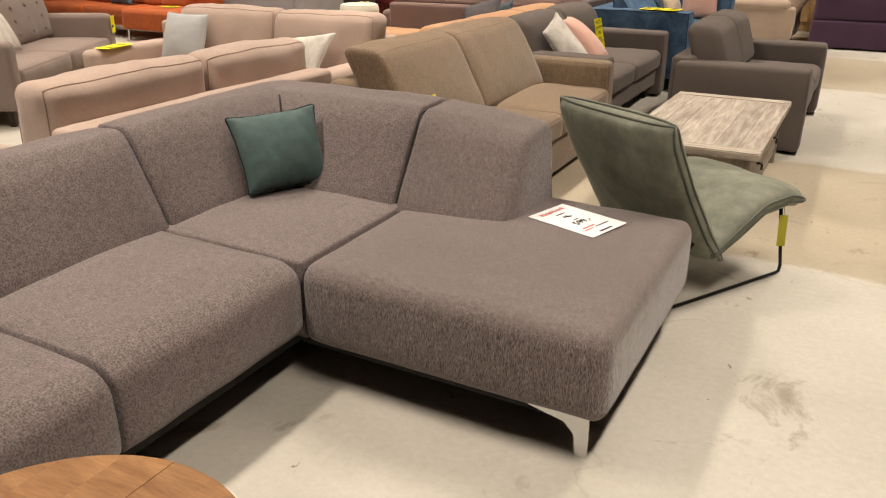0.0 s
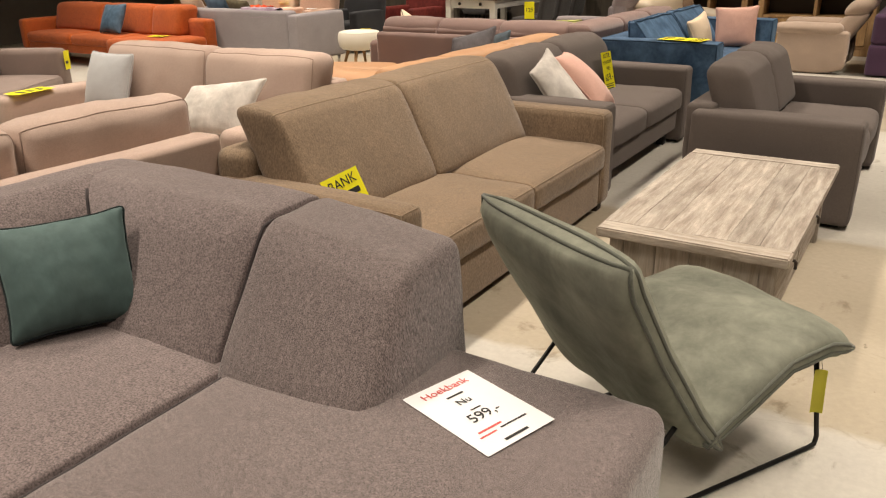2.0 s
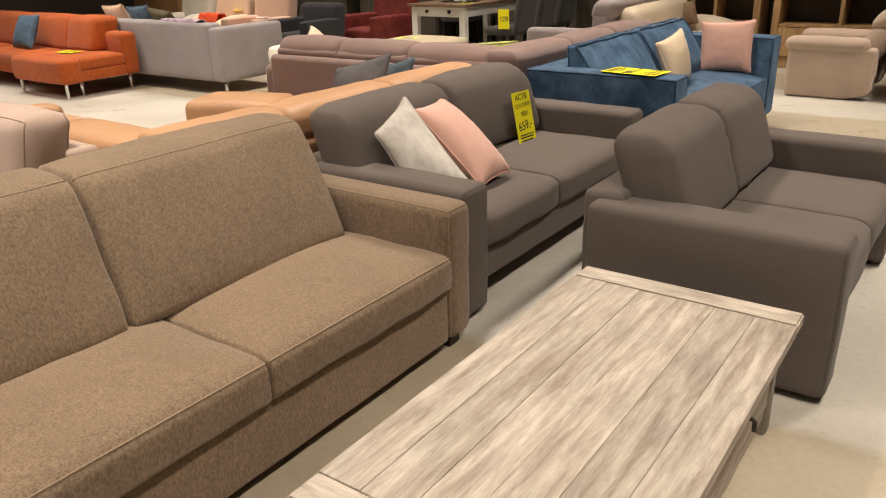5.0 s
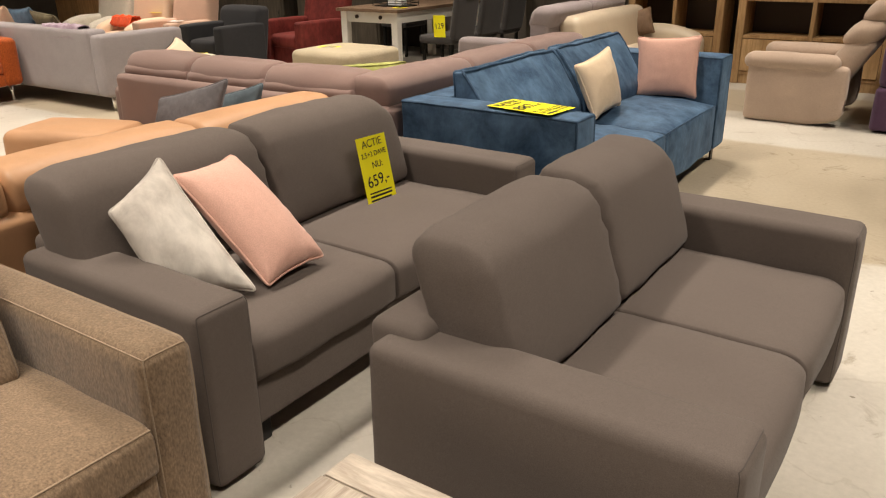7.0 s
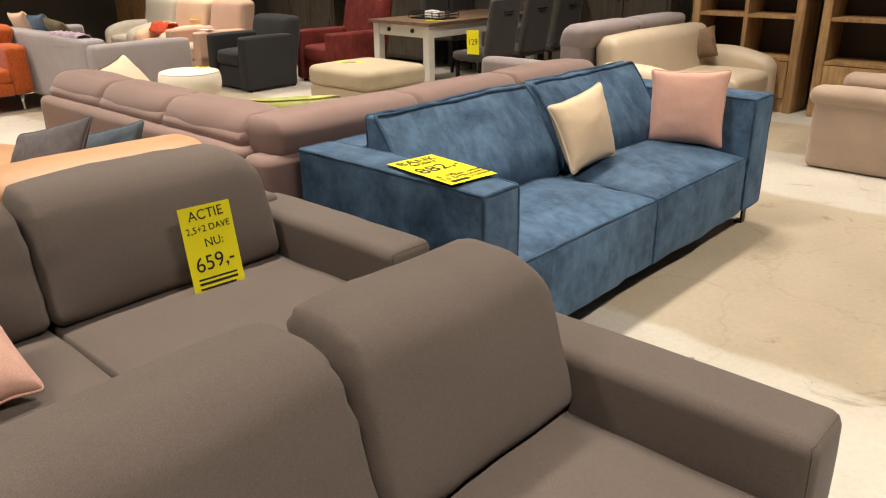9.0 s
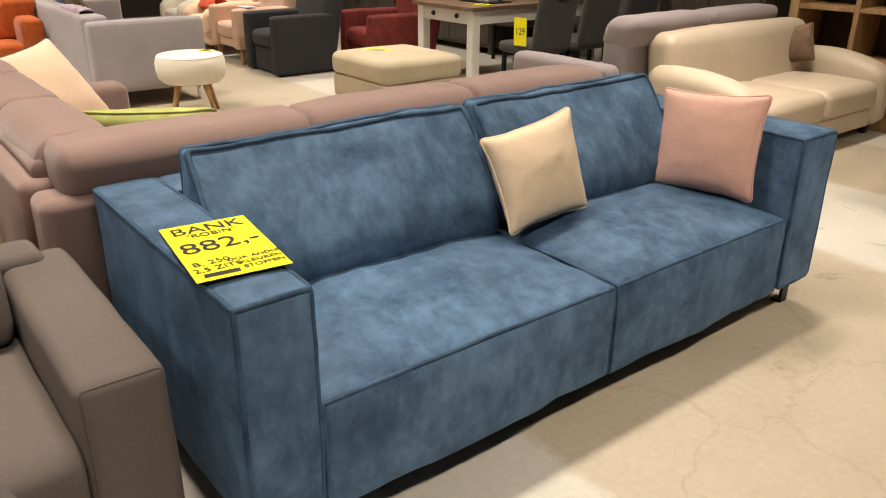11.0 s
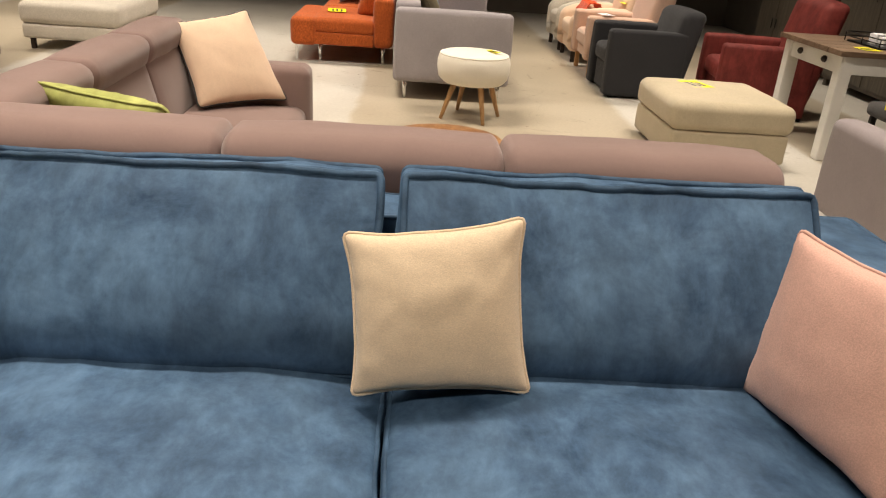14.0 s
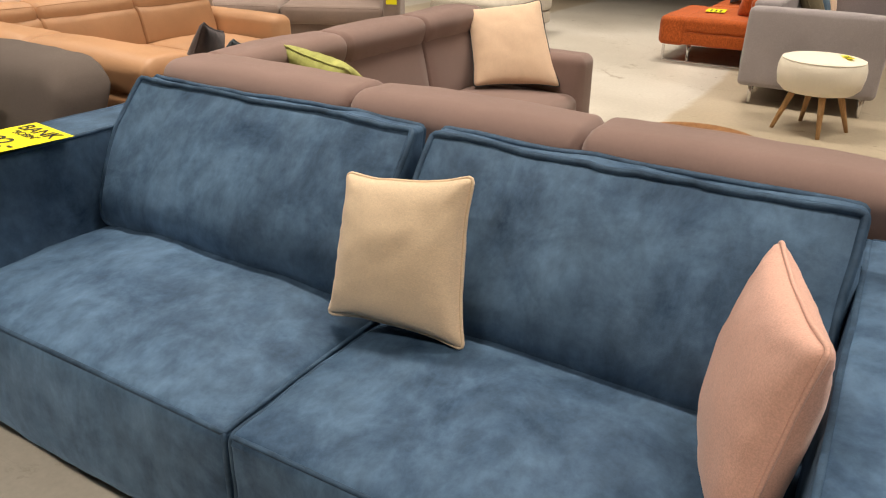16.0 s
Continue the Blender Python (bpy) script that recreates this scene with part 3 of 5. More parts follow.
# ---- brown sofa bed
def brown_sofa():
    x, y0, y1 = -2.60, 3.39, 5.53
    m = pose(x, y0, 0)
    length, depth, aw = y1 - y0, 1.06, 0.15
    root = thing("sofa", "brown woven sofa with two seats, low base panel and thin arms", "sofa", (x, y0, 0))
    P = place(m)
    for y in (0.0, length - aw):
        ob, s = P("armrest", (0.10, y, 0.045), (depth, y + aw, 0.588), M_BROWN, root, 0.04, (0.006, 0.0, 0.004, 0.004, 0.008, 0.0), 0.003)
        seams(root, s, loops=((0, 1),), edges=((0, -1, 1), (0, 1, 1)), rad=0.0024, material=M_BROWN_SEAM)
    P("back_frame", (0.06, 0.05, 0.07), (0.24, length - 0.05, 0.70), M_BROWN, root, 0.05, 0.01)
    mid, seat_mid = 0.985, 1.075
    P("base_panel", (0.12, aw - 0.002, 0.045), (depth - 0.012, length - aw + 0.002, 0.27), M_BROWN, root, 0.015, 0.0, 0.002)
    for ya, yb in ((aw, seat_mid), (seat_mid, length - aw)):
        ob, s = P("seat_cushion", (0.24, ya + 0.001, 0.265), (depth + 0.015, yb - 0.001, 0.410), M_BROWN, root, (0.045, 0.012, 0.035), (0.012, 0, 0.003, 0.003, 0.035, 0.0), 0.005)
        seams(root, s, edges=((1, 1, 1),), rad=0.0032, material=M_BROWN_SEAM)
    for ya, yb in ((0.115, mid), (mid, 1.955)):
        def bend(p, ya=ya, yb=yb):
            k = max(0.0, (p.z - 0.42) / 0.44)
            p.x -= 0.235 * k + 0.03 * k * k
            p.y += 0.045 * (k - 0.5)
            return p
        ob, s = P("back_cushion", (0.36, ya + 0.002, 0.40), (0.615, yb - 0.002, 0.862), M_BROWN, root, (0.07, 0.022, 0.05),
                  (0.028, 0.01, 0.004, 0.004, 0.010, 0.0), 0.006, bend, step=0.05)
        seams(root, s, edges=((1, 1, 1), (2, 1, 1)), rad=0.0028, material=M_BROWN_SEAM)
        seams(root, s, edges=((1, -1, 1),), rad=0.0028, material=M_BROWN_SEAM)
    for fx in (depth - 0.10, 0.15):
        for fy in (0.05, length - 0.12):
            slab("foot", (fx, fy, 0.0), (fx + 0.07, fy + 0.07, 0.06), M_DARK_WOOD, root, 0.004, "dark wooden block foot", m)


brown_sofa()


# ---- blue velvet sofa
def blue_sofa():
    x, y0, y1 = -2.46, 7.60, 10.09
    m = pose(x, y0, 0)
    length, depth, aw = y1 - y0, 0.98, 0.19
    root = thing("sofa", "blue velvet two-seat sofa with piped edges and black steel feet", "sofa", (x, y0, 0))
    P = place(m)
    for y, w in ((0.0, aw), (length - 0.24, 0.24)):
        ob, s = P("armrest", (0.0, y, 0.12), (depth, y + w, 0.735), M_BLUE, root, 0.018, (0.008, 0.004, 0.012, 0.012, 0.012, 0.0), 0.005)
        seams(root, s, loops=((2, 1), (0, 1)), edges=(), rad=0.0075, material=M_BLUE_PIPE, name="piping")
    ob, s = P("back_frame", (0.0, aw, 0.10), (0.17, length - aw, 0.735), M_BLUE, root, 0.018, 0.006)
    seams(root, s, edges=((1, 1, -1), (1, 1, 1)), rad=0.007, material=M_BLUE_PIPE, name="piping")
    mid = length / 2
    for ya, yb, ca, cb in ((aw, mid, 0.205, 1.215), (mid, length - 0.24, 1.262, 2.235)):
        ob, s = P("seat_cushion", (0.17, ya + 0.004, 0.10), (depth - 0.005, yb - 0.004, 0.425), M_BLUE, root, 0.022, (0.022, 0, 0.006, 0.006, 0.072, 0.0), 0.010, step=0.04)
        seams(root, s, loops=((2, 1),), edges=((2, 1, -1), (2, 1, 1)), rad=0.0065, material=M_BLUE_PIPE, name="piping")
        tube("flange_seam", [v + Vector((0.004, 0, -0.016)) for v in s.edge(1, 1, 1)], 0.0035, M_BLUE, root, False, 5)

        def bend(p):
            k = max(0.0, (p.z - 0.52) / 0.36)
            f = (p.x - 0.235) / 0.22
            p.x -= 0.175 * min(1.1, k) ** 1.5 * f
            p.x -= (p.z - 0.45) * 0.12
            if p.z > 0.6:
                p.z += 0.010 * noise.noise(Vector((p.y * 4.0, 0, 3.0)))
            fold = noise.noise(Vector((p.x * 2, p.y * 22, p.z * 2.2))) * (0.6 + 0.6 * noise.noise(Vector((p.y * 2.5, 4.0, 1.0))))
            p.x += 0.022 * fold * min(1, max(0, p.z - 0.55) * 3.5) * (1 if f > 0.5 else 0)
            return p
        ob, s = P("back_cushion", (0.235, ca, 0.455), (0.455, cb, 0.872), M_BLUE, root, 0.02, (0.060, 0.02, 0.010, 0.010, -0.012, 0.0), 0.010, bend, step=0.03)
        seams(root, s, loops=((0, 1), (0, -1)), rad=0.010, material=M_BLUE_PIPE, name="piping")
    for fx, sx in ((depth - 0.09, 1), (0.05, -1)):
        for fy in (0.05, length - 0.10):
            f = slab("foot", (fx, fy, 0.0), (fx + 0.045, fy + 0.05, 0.012), M_BLACK_METAL, root, 0.002, "black steel foot", m)
            slab("foot_blade", (fx + (0.033 if sx > 0 else 0.0), fy, 0.0125), (fx + (0.045 if sx > 0 else 0.012), fy + 0.05, 0.125), M_BLACK_METAL, f, 0.002, "", m)
            slab("foot_plate", (fx - 0.10 if sx > 0 else fx, fy, 0.113), (fx + 0.03 if sx > 0 else fx + 0.14, fy + 0.05, 0.118), M_BLACK_METAL, f, 0.002, "", m)


blue_sofa()


# ---- runs of sofa with a row of folded headrests (mauve and cognac corners)
def headrest_run(root, m, a, b, cuts, depth, mat, seat_h, frame_h, top_h, plump=0.03, seat=True, feet=True, stitch=None, inset=0.015):
    P = place(m)
    P("back_frame", (0.0, a, 0.09), (0.17, b, frame_h), mat, root, 0.035, 0.006)
    P("base_rail", (0.10, a + 0.02, 0.09), (depth - 0.06, b - 0.02, 0.26), mat, root, 0.02, 0.003)
    for ya, yb in zip(cuts[:-1], cuts[1:]):
        if seat:
            P("seat_cushion", (0.20, ya + 0.002, 0.25), (depth, yb - 0.002, seat_h), mat, root, (0.06, 0.014, 0.05), (0.015, 0, 0.004, 0.004, 0.025, 0.0), 0.004)
            P("backrest", (0.13, ya + 0.002, seat_h - 0.02), (0.36, yb - 0.002, frame_h + 0.06), mat, root, (0.06, 0.014, 0.05), (0.02, 0.0, 0.004, 0.004, 0.0, 0.0), 0.004, backward(0.42, 0.25))
        ob, s = P("headrest", (inset, ya + 0.002, frame_h - 0.03), (0.27 + inset * 0.5, yb - 0.002, top_h), mat, root, (0.075, 0.03, 0.065), (plump, plump * 0.6, 0.01, 0.01, 0.014, 0.0), 0.005, (lambda p: Vector((p.x + 0.25 * (p.z - frame_h), p.y, p.z))) if inset > 0.03 else None, step=0.05)
        if stitch:
            seams(root, s, edges=((1, -1, 1), (1, 1, 1)), rad=0.002, material=stitch, name="stitching")
    if feet:
        for fx in (0.12, depth - 0.12):
            for fy in (a + 0.10, b - 0.14):
                slab("foot", (fx, fy, 0.0), (fx + 0.04, fy + 0.04, 0.095), M_BLACK_METAL, root, 0.003, "", m)


def mauve_corner():
    root = thing("corner_sofa", "mauve corner sofa with padded headrests along its back", "corner sofa", (-2.50, 7.44, 0))
    ma = pose(-2.49, 9.96, 0, 0, 0, 180)
    headrest_run(root, ma, 0.0, 2.50, (0.03, 0.820, 1.585, 2.42), 0.90, M_MAUVE, 0.43, 0.705, 0.845, 0.012)
    mb = pose(-2.50, 7.44, 0, 0, 0, 90)
    headrest_run(root, mb, 0.175, 2.16, (0.20, 0.86, 1.5, 2.12), 0.90, M_MAUVE, 0.43, 0.725, 0.850, 0.006, inset=0.055)
    P = place(mb)
    P("armrest", (0.06, 2.10, 0.08), (0.92, 2.30, 0.635), M_MAUVE, root, 0.05, 0.008)


mauve_corner()


def cognac_corner():
    stitch = leather("cognac_stitch", (0.38, 0.18, 0.07), 0.6)
    root = thing("corner_sofa", "cognac leather corner sofa with padded stitched headrests", "corner sofa", (-2.64, 5.0, 0))
    ma = pose(-2.62, 7.36, 0, 0, 0, 180)
    headrest_run(root, ma, 0.0, 2.36, (0.05, 0.85, 1.67, 2.33), 0.88, M_COGNAC, 0.43, 0.65, 0.797, 0.012, stitch=stitch)
    mb = pose(-2.63, 4.99, 0, 0, 0, 90)
    headrest_run(root, mb, 0.175, 2.30, (0.22, 0.92, 1.62, 2.28), 0.88, M_COGNAC, 0.43, 0.62, 0.755, 0.012, stitch=stitch)
    place(mb)("armrest", (0.06, 2.30, 0.08), (0.90, 2.50, 0.585), M_COGNAC, root, 0.06, 0.01)
    mo = pose(-4.64, 7.10, 0, 0, 0, 20)
    o = thing("ottoman", "cognac leather ottoman beside the corner sofa", "ottoman", (-4.64, 7.10, 0))
    place(mo)("cushion", (-0.36, -0.24, 0.10), (0.36, 0.24, 0.45), M_COGNAC, o, 0.06, (0.01, 0.01, 0.01, 0.01, 0.02, 0))
    for fx in (-0.30, 0.26):
        for fy in (-0.18, 0.14):
            slab("foot", (fx, fy, 0), (fx + 0.04, fy + 0.04, 0.105), M_BLACK_METAL, o, 0.003, "", mo)


cognac_corner()


# ---- taupe corner sofa in front
def taupe_corner():
    root = thing("corner_sofa", "taupe knitted corner sofa with open chaise end and chrome feet", "corner sofa", (-2.4, 2.9, 0))
    xb, xf, yf, yb, xe = -2.46, -1.475, 1.82, 2.93, -0.42
    top = 0.44
    # seats of the long side
    cuts = (-0.75, 0.18, 1.09, 1.845)
    for ya, ye in zip(cuts[:-1], cuts[1:]):
        soft("seat_cushion", (-2.25, ya + 0.001, 0.15), (xf, ye - 0.001, top), M_TAUPE, root, (0.10, 0.012, 0.075), (0.012, 0, 0.004, 0.004, 0.022, 0), 0.005)
    soft("corner_seat", (-2.25, 1.849, 0.15), (xf - 0.001, 2.75, top), M_TAUPE, root, (0.012, 0.012, 0.02), (0.0, 0, 0.0, 0.0, 0.020, 0), 0.004)
    ob, s = soft("chaise_seat", (xf + 0.002, yf, 0.15), (xe, 2.90, top), M_TAUPE_RIB, root, (0.045, 0.06, 0.055), (0.012, 0.0, 0.01, 0.012, 0.020, 0), 0.004)
    tube("seam", [s.shape((s.ax[0][0], v, s.ax[2][-1])) + Vector((0.0, 0, 0.002)) for v in s.ax[1]], 0.006, M_SEAM, root)
    tube("seam", [s.shape((s.ax[0][0], s.ax[1][0], v)) for v in s.ax[2]], 0.005, M_SEAM, root)
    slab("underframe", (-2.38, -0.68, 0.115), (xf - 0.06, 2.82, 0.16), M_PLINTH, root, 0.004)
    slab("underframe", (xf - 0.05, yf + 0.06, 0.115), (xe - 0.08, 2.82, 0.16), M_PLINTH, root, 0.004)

    # backs: broad at the foot, narrow and rounded at the top
    def wedge_x(p):
        k = max(0.0, (p.z - 0.42) / 0.36)
        f = min(1.0, max(0.0, (p.x + 2.46) / 0.36))
        p.x -= k * 0.165 * f
        return p

    def wedge_y(p):
        k = max(0.0, (p.z - 0.42) / 0.36)
        f = min(1.0, max(0.0, (2.96 - p.y) / 0.50))
        p.y += k * 0.23 * f
        end = min(1.0, max(0.0, (p.x + 1.50) / 0.55))
        p.z -= 0.06 * end * k
        p.x -= k * 0.03 * end
        return p
    bc = (-0.75, 0.55, 1.885)
    for ya, ye in zip(bc[:-1], bc[1:]):
        ob, s = soft("backrest", (xb, ya + 0.002, 0.15), (-2.10, ye - 0.002, 0.785), M_TAUPE, root, (0.075, 0.012, 0.07), (0.03, 0, 0.004, 0.004, 0.01, 0), 0.005, wedge_x, step=0.06)
        if ye > 1:
            tube("seam", [s.shape((s.ax[0][-1], s.ax[1][-1], v)) for v in s.ax[2][6:]] + [s.shape((v, s.ax[1][-1], s.ax[2][-1])) for v in reversed(s.ax[0])], 0.005, M_SEAM, root)
    ob, s1 = soft("corner_backrest", (xb, 1.889, 0.15), (-2.10, yb, 0.79), M_TAUPE, root, (0.075, 0.012, 0.07), (0.03, 0, 0.004, 0.0, 0.012, 0), 0.005, wedge_x, step=0.06)
    ob, s2 = soft("corner_backrest", (-2.42, 2.46, 0.15), (-1.505, yb + 0.025, 0.79), M_TAUPE, root, (0.012, 0.075, 0.07), (0.0, 0, 0.0, 0.03, 0.012, 0), 0.005, wedge_y, step=0.06)
    tube("seam", [s2.shape((s2.ax[0][-1], s2.ax[1][0], v)) for v in s2.ax[2][4:]] + [s2.shape((s2.ax[0][-1], v, s2.ax[2][-1])) for v in s2.ax[1]], 0.005, M_SEAM, root)
    soft("end_backrest", (-1.501, 2.45, 0.15), (-1.005, yb + 0.03, 0.79), M_TAUPE_RIB, root, (0.03, 0.075, 0.06), (0.01, 0.004, 0.0, 0.03, 0.012, 0), 0.005, wedge_y, step=0.06)
    tube("seam", [(-2.17, 2.62, 0.795), (-2.155, 2.605, 0.77), (-2.14, 2.59, 0.70), (-2.09, 2.54, 0.58)], 0.005, M_SEAM, root)
    # chrome feet: a curved blade under each corner
    for fx, fy, sy in ((-0.475, 1.875, 1), (-0.475, 2.80, -1), (-2.3, 2.8, -1), (-1.55, -0.6, 1), (-2.3, -0.6, 1)):
        pts = [(0.0, 0.0), (0.035, 0.0), (0.042, 0.075), (0.075, 0.11), (0.19, 0.135), (0.19, 0.15), (0.0, 0.15)]
        bm = bmesh.new()
        v0 = [bm.verts.new((fx - a, fy, z)) for a, z in pts]
        v1 = [bm.verts.new((fx - a, fy + sy * 0.012, z)) for a, z in pts]
        bm.faces.new(v0)
        bm.faces.new(v1[::-1])
        for i in range(len(pts)):
            j = (i + 1) % len(pts)
            bm.faces.new((v0[i], v1[i], v1[j], v0[j]))
        bmesh.ops.recalc_face_normals(bm, faces=bm.faces)
        part("foot", bm, M_CHROME, root, "curved chrome foot", False)


taupe_corner()


# ---- sage lounge chair
def lounge_chair():
    f = Vector((0.50, 0.866, 0))
    m = basis((-0.775, 3.02, 0), (0.866, -0.50, 0), f)   # local x to its right, y to its front
    root = thing("lounge_chair", "sage green suede lounge chair on a thin black wire base", "chair", (-0.62, 3.3, 0))
    w = 0.325
    prof_b = [(0.33, 0.19), (0.24, 0.30), (0.10, 0.52), (-0.01, 0.72), (-0.04, 0.80)]
    prof_s = [(0.27, 0.215), (0.42, 0.285), (0.58, 0.37), (0.74, 0.385), (0.83, 0.365)]

    def pad(name, prof, thick, flip, seed):
        pr = [Vector((0, a, b)) for a, b in prof]
        n, mm = 18, 22
        verts, faces, ids = [], [], {}

        def at(u, v, side):
            t = (v + 1) / 2 * (len(pr) - 1)
            i = min(int(t), len(pr) - 2)
            c = pr[i].lerp(pr[i + 1], t - i)
            a = pr[max(i - 1, 0)] if t - i < 0.5 else pr[i]
            b = pr[i + 1] if t - i < 0.5 else pr[min(i + 2, len(pr) - 1)]
            tan = (b - a).normalized()
            nr = Vector((0, -tan.z, tan.y)) * flip
            e = max(0.0, 1 - u ** 4) * max(0.0, 1 - v ** 6)
            th = thick / 2 * (0.30 * min(1.0, e * 6) + 0.70 * e ** 0.6)
            th += 0.010 * noise.noise(Vector((u * 2 + seed, v * 2.4, 0))) * min(1, e * 3)
            uu = u * (1 - 0.02 * (1 - v * v))
            return Vector((uu * w, c.y, c.z)) + nr * th * side
        for side in (1, -1):
            for j in range(mm + 1):
                for i in range(n + 1):
                    rim = i in (0, n) or j in (0, mm)
                    key = (i, j, 0 if rim else side)
                    if key not in ids:
                        ids[key] = len(verts)
                        uu = 2 * i / n - 1
                        vv = 2 * j / mm - 1
                        uu = 0.5 * uu + 0.5 * math.sin(uu * math.pi / 2)
                        vv = 0.5 * vv + 0.5 * math.sin(vv * math.pi / 2)
                        verts.append(m @ at(uu, vv, side))
        for side in (1, -1):
            for j in range(mm):
                for i in range(n):
                    q = [ids[(a, b, 0 if (a in (0, n) or b in (0, mm)) else side)] for a, b in ((i, j), (i + 1, j), (i + 1, j + 1), (i, j + 1))]
                    faces.append(q if side > 0 else q[::-1])
        raw(name, verts, faces, M_GREEN, root)
        ring = [(-1 + 2 * i / 12, -1) for i in range(12)] + [(1, -1 + 2 * i / 16) for i in range(16)]
        ring += [(1 - 2 * i / 12, 1) for i in range(12)] + [(-1, 1 - 2 * i / 16) for i in range(16)]
        for off in (1, -1):
            tube("piping", [m @ (at(u * 0.985, v * 0.985, off)) for u, v in ring], 0.006, M_GREEN_PIPE, root, True, 5)
    pad("backrest", prof_b, 0.13, 1, 1.0)
    pad("seat", prof_s, 0.13, 1, 5.0)
    # wire base: one bent rod a side, joined by cross rods
    for x in (-0.27, 0.27):
        rod = [(x, 0.74, 0.34), (x, 0.81, 0.04), (x, 0.805, 0.012), (x, 0.78, 0.008), (x, 0.25, 0.008), (x, 0.0, 0.008), (x, -0.03, 0.012), (x, -0.02, 0.04), (x, 0.22, 0.30)]
        tube("rod", [m @ Vector(p) for p in rod], 0.0075, M_BLACK_METAL, root, False, 8, "black steel rod")
    for y, z in ((0.74, 0.333), (0.22, 0.295)):
        tube("cross_rod", [m @ Vector((-0.27, y, z)), m @ Vector((0.27, y, z))], 0.007, M_BLACK_METAL, root, False, 8)
    tag = m @ Vector((0.285, 0.755, 0.30))
    mt = basis(tag - Vector((0, 0, 0.075)), (0.95, 0.3, 0.05), (0.1, 0.0, 1))
    t = sheet("hang_tag", 0.035, 0.15, M_TAG, mt, "olive yellow cardboard tag hanging from the lounge chair", "tag", curl=0.01)
    tube("tag_string", [tag, tag + Vector((-0.01, 0, 0.05))], 0.001, M_INK, t)


lounge_chair()


# ---- whitewashed coffee table
def coffee_table():
    xa, xb, ya, yb, h = -1.075, -0.345, 4.085, 5.57, 0.407
    root = thing("coffee_table", "whitewashed plank coffee table with drawers and rusty knobs", "coffee table", ((xa + xb) / 2, ya, 0))
    t = 0.04
    slab("top_border", (xa, ya, h - t), (xb, ya + 0.10, h), M_WASH_X, root, 0.006)
    slab("top_border", (xa, yb - 0.10, h - t), (xb, yb, h), M_WASH_X, root, 0.006)
    n = 6
    w = (xb - xa) / n
    for i in range(n):
        dz = 0.0008 * ((i * 7) % 3)
        slab("plank", (xa + i * w + 0.0005, ya + 0.1005, h - t), (xa + (i + 1) * w - 0.0005, yb - 0.1005, h - 0.001 - dz), M_WASH, root, 0.0012)
    bx0, bx1, by0, by1 = xa + 0.045, xb - 0.045, ya + 0.045, yb - 0.045
    for px in (bx0, bx1 - 0.055):
        for py in (by0, by1 - 0.055):
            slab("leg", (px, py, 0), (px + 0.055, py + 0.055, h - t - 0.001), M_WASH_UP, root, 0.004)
    k = 4
    pw = (bx1 - bx0 - 0.11) / k
    for i in range(k):
        for py in (by0 + 0.012, by1 - 0.027):
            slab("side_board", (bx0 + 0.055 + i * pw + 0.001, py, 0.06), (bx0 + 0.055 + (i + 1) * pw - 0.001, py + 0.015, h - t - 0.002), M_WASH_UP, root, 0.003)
    slab("back_board", (bx0 + 0.01, by0 + 0.055, 0.06), (bx0 + 0.025, by1 - 0.055, h - t - 0.002), M_WASH, root, 0.003)
    slab("bottom_board", (bx0 + 0.03, by0 + 0.03, 0.06), (bx1 - 0.05, by1 - 0.03, 0.08), M_WASH, root, 0.003)
    slab("front_rail", (bx1 - 0.05, by0 + 0.056, 0.06), (bx1 - 0.012, by1 - 0.056, 0.10), M_WASH, root, 0.003)
    my = (by0 + by1) / 2
    for d0, d1 in ((by0 + 0.06, my - 0.008), (my + 0.008, by1 - 0.06)):
        d = slab("drawer", (bx1 - 0.04, d0, 0.108), (bx1 - 0.006, d1, h - t - 0.006), M_WASH, root, 0.004)
        yc = (d0 + d1) / 2
        tube("knob", [(bx1 - 0.008, yc, 0.25), (bx1 + 0.016, yc, 0.25), (bx1 + 0.024, yc, 0.244), (bx1 + 0.024, yc, 0.215)], 0.007, M_DARK_WOOD, d, False, 8, "rusty iron pull")


coffee_table()


def round_table(cx, cy, r, h, mat, rim, label, legmat, planks=7):
    root = thing("round_table", label, "table", (cx, cy, 0))
    bm_r = disc("rim", (cx, cy), r, h - 0.035, h - 0.004, rim, root)
    w = 2 * (r - 0.008) / planks
    for i in range(planks):
        x0, x1 = -(r - 0.008) + i * w, -(r - 0.008) + (i + 1) * w - 0.0006
        pts = []
        rr = r - 0.007
        top = [(x0 + (x1 - x0) * q / 6, math.sqrt(max(0.0, rr * rr - (x0 + (x1 - x0) * q / 6) ** 2))) for q in range(7)]
        ring = [(a, b) for a, b in top] + [(a, -b) for a, b in reversed(top)]
        ring = [p for q, p in enumerate(ring) if q == 0 or (Vector(p) - Vector(ring[q - 1])).length > 1e-5]
        vs = [(cx + a, cy + b, z) for z in (h - 0.01, h + 0.0006 * (i % 3)) for a, b in ring]
        n = len(ring)
        fs = [tuple(range(n, 2 * n))[::-1], tuple(range(n))] + [(q, (q + 1) % n, n + (q + 1) % n, n + q) for q in range(n)]
        raw("plank", vs, fs, mat, root, smooth=False)
    for q in range(3):
        an = 2.1 * q + 0.4
        d = Vector((math.cos(an), math.sin(an), 0))
        taper("leg", Vector((cx, cy, h - 0.036)) + d * r * 0.5, Vector((cx, cy, 0)) + d * r * 0.82, 0.014, 0.010, legmat, root)


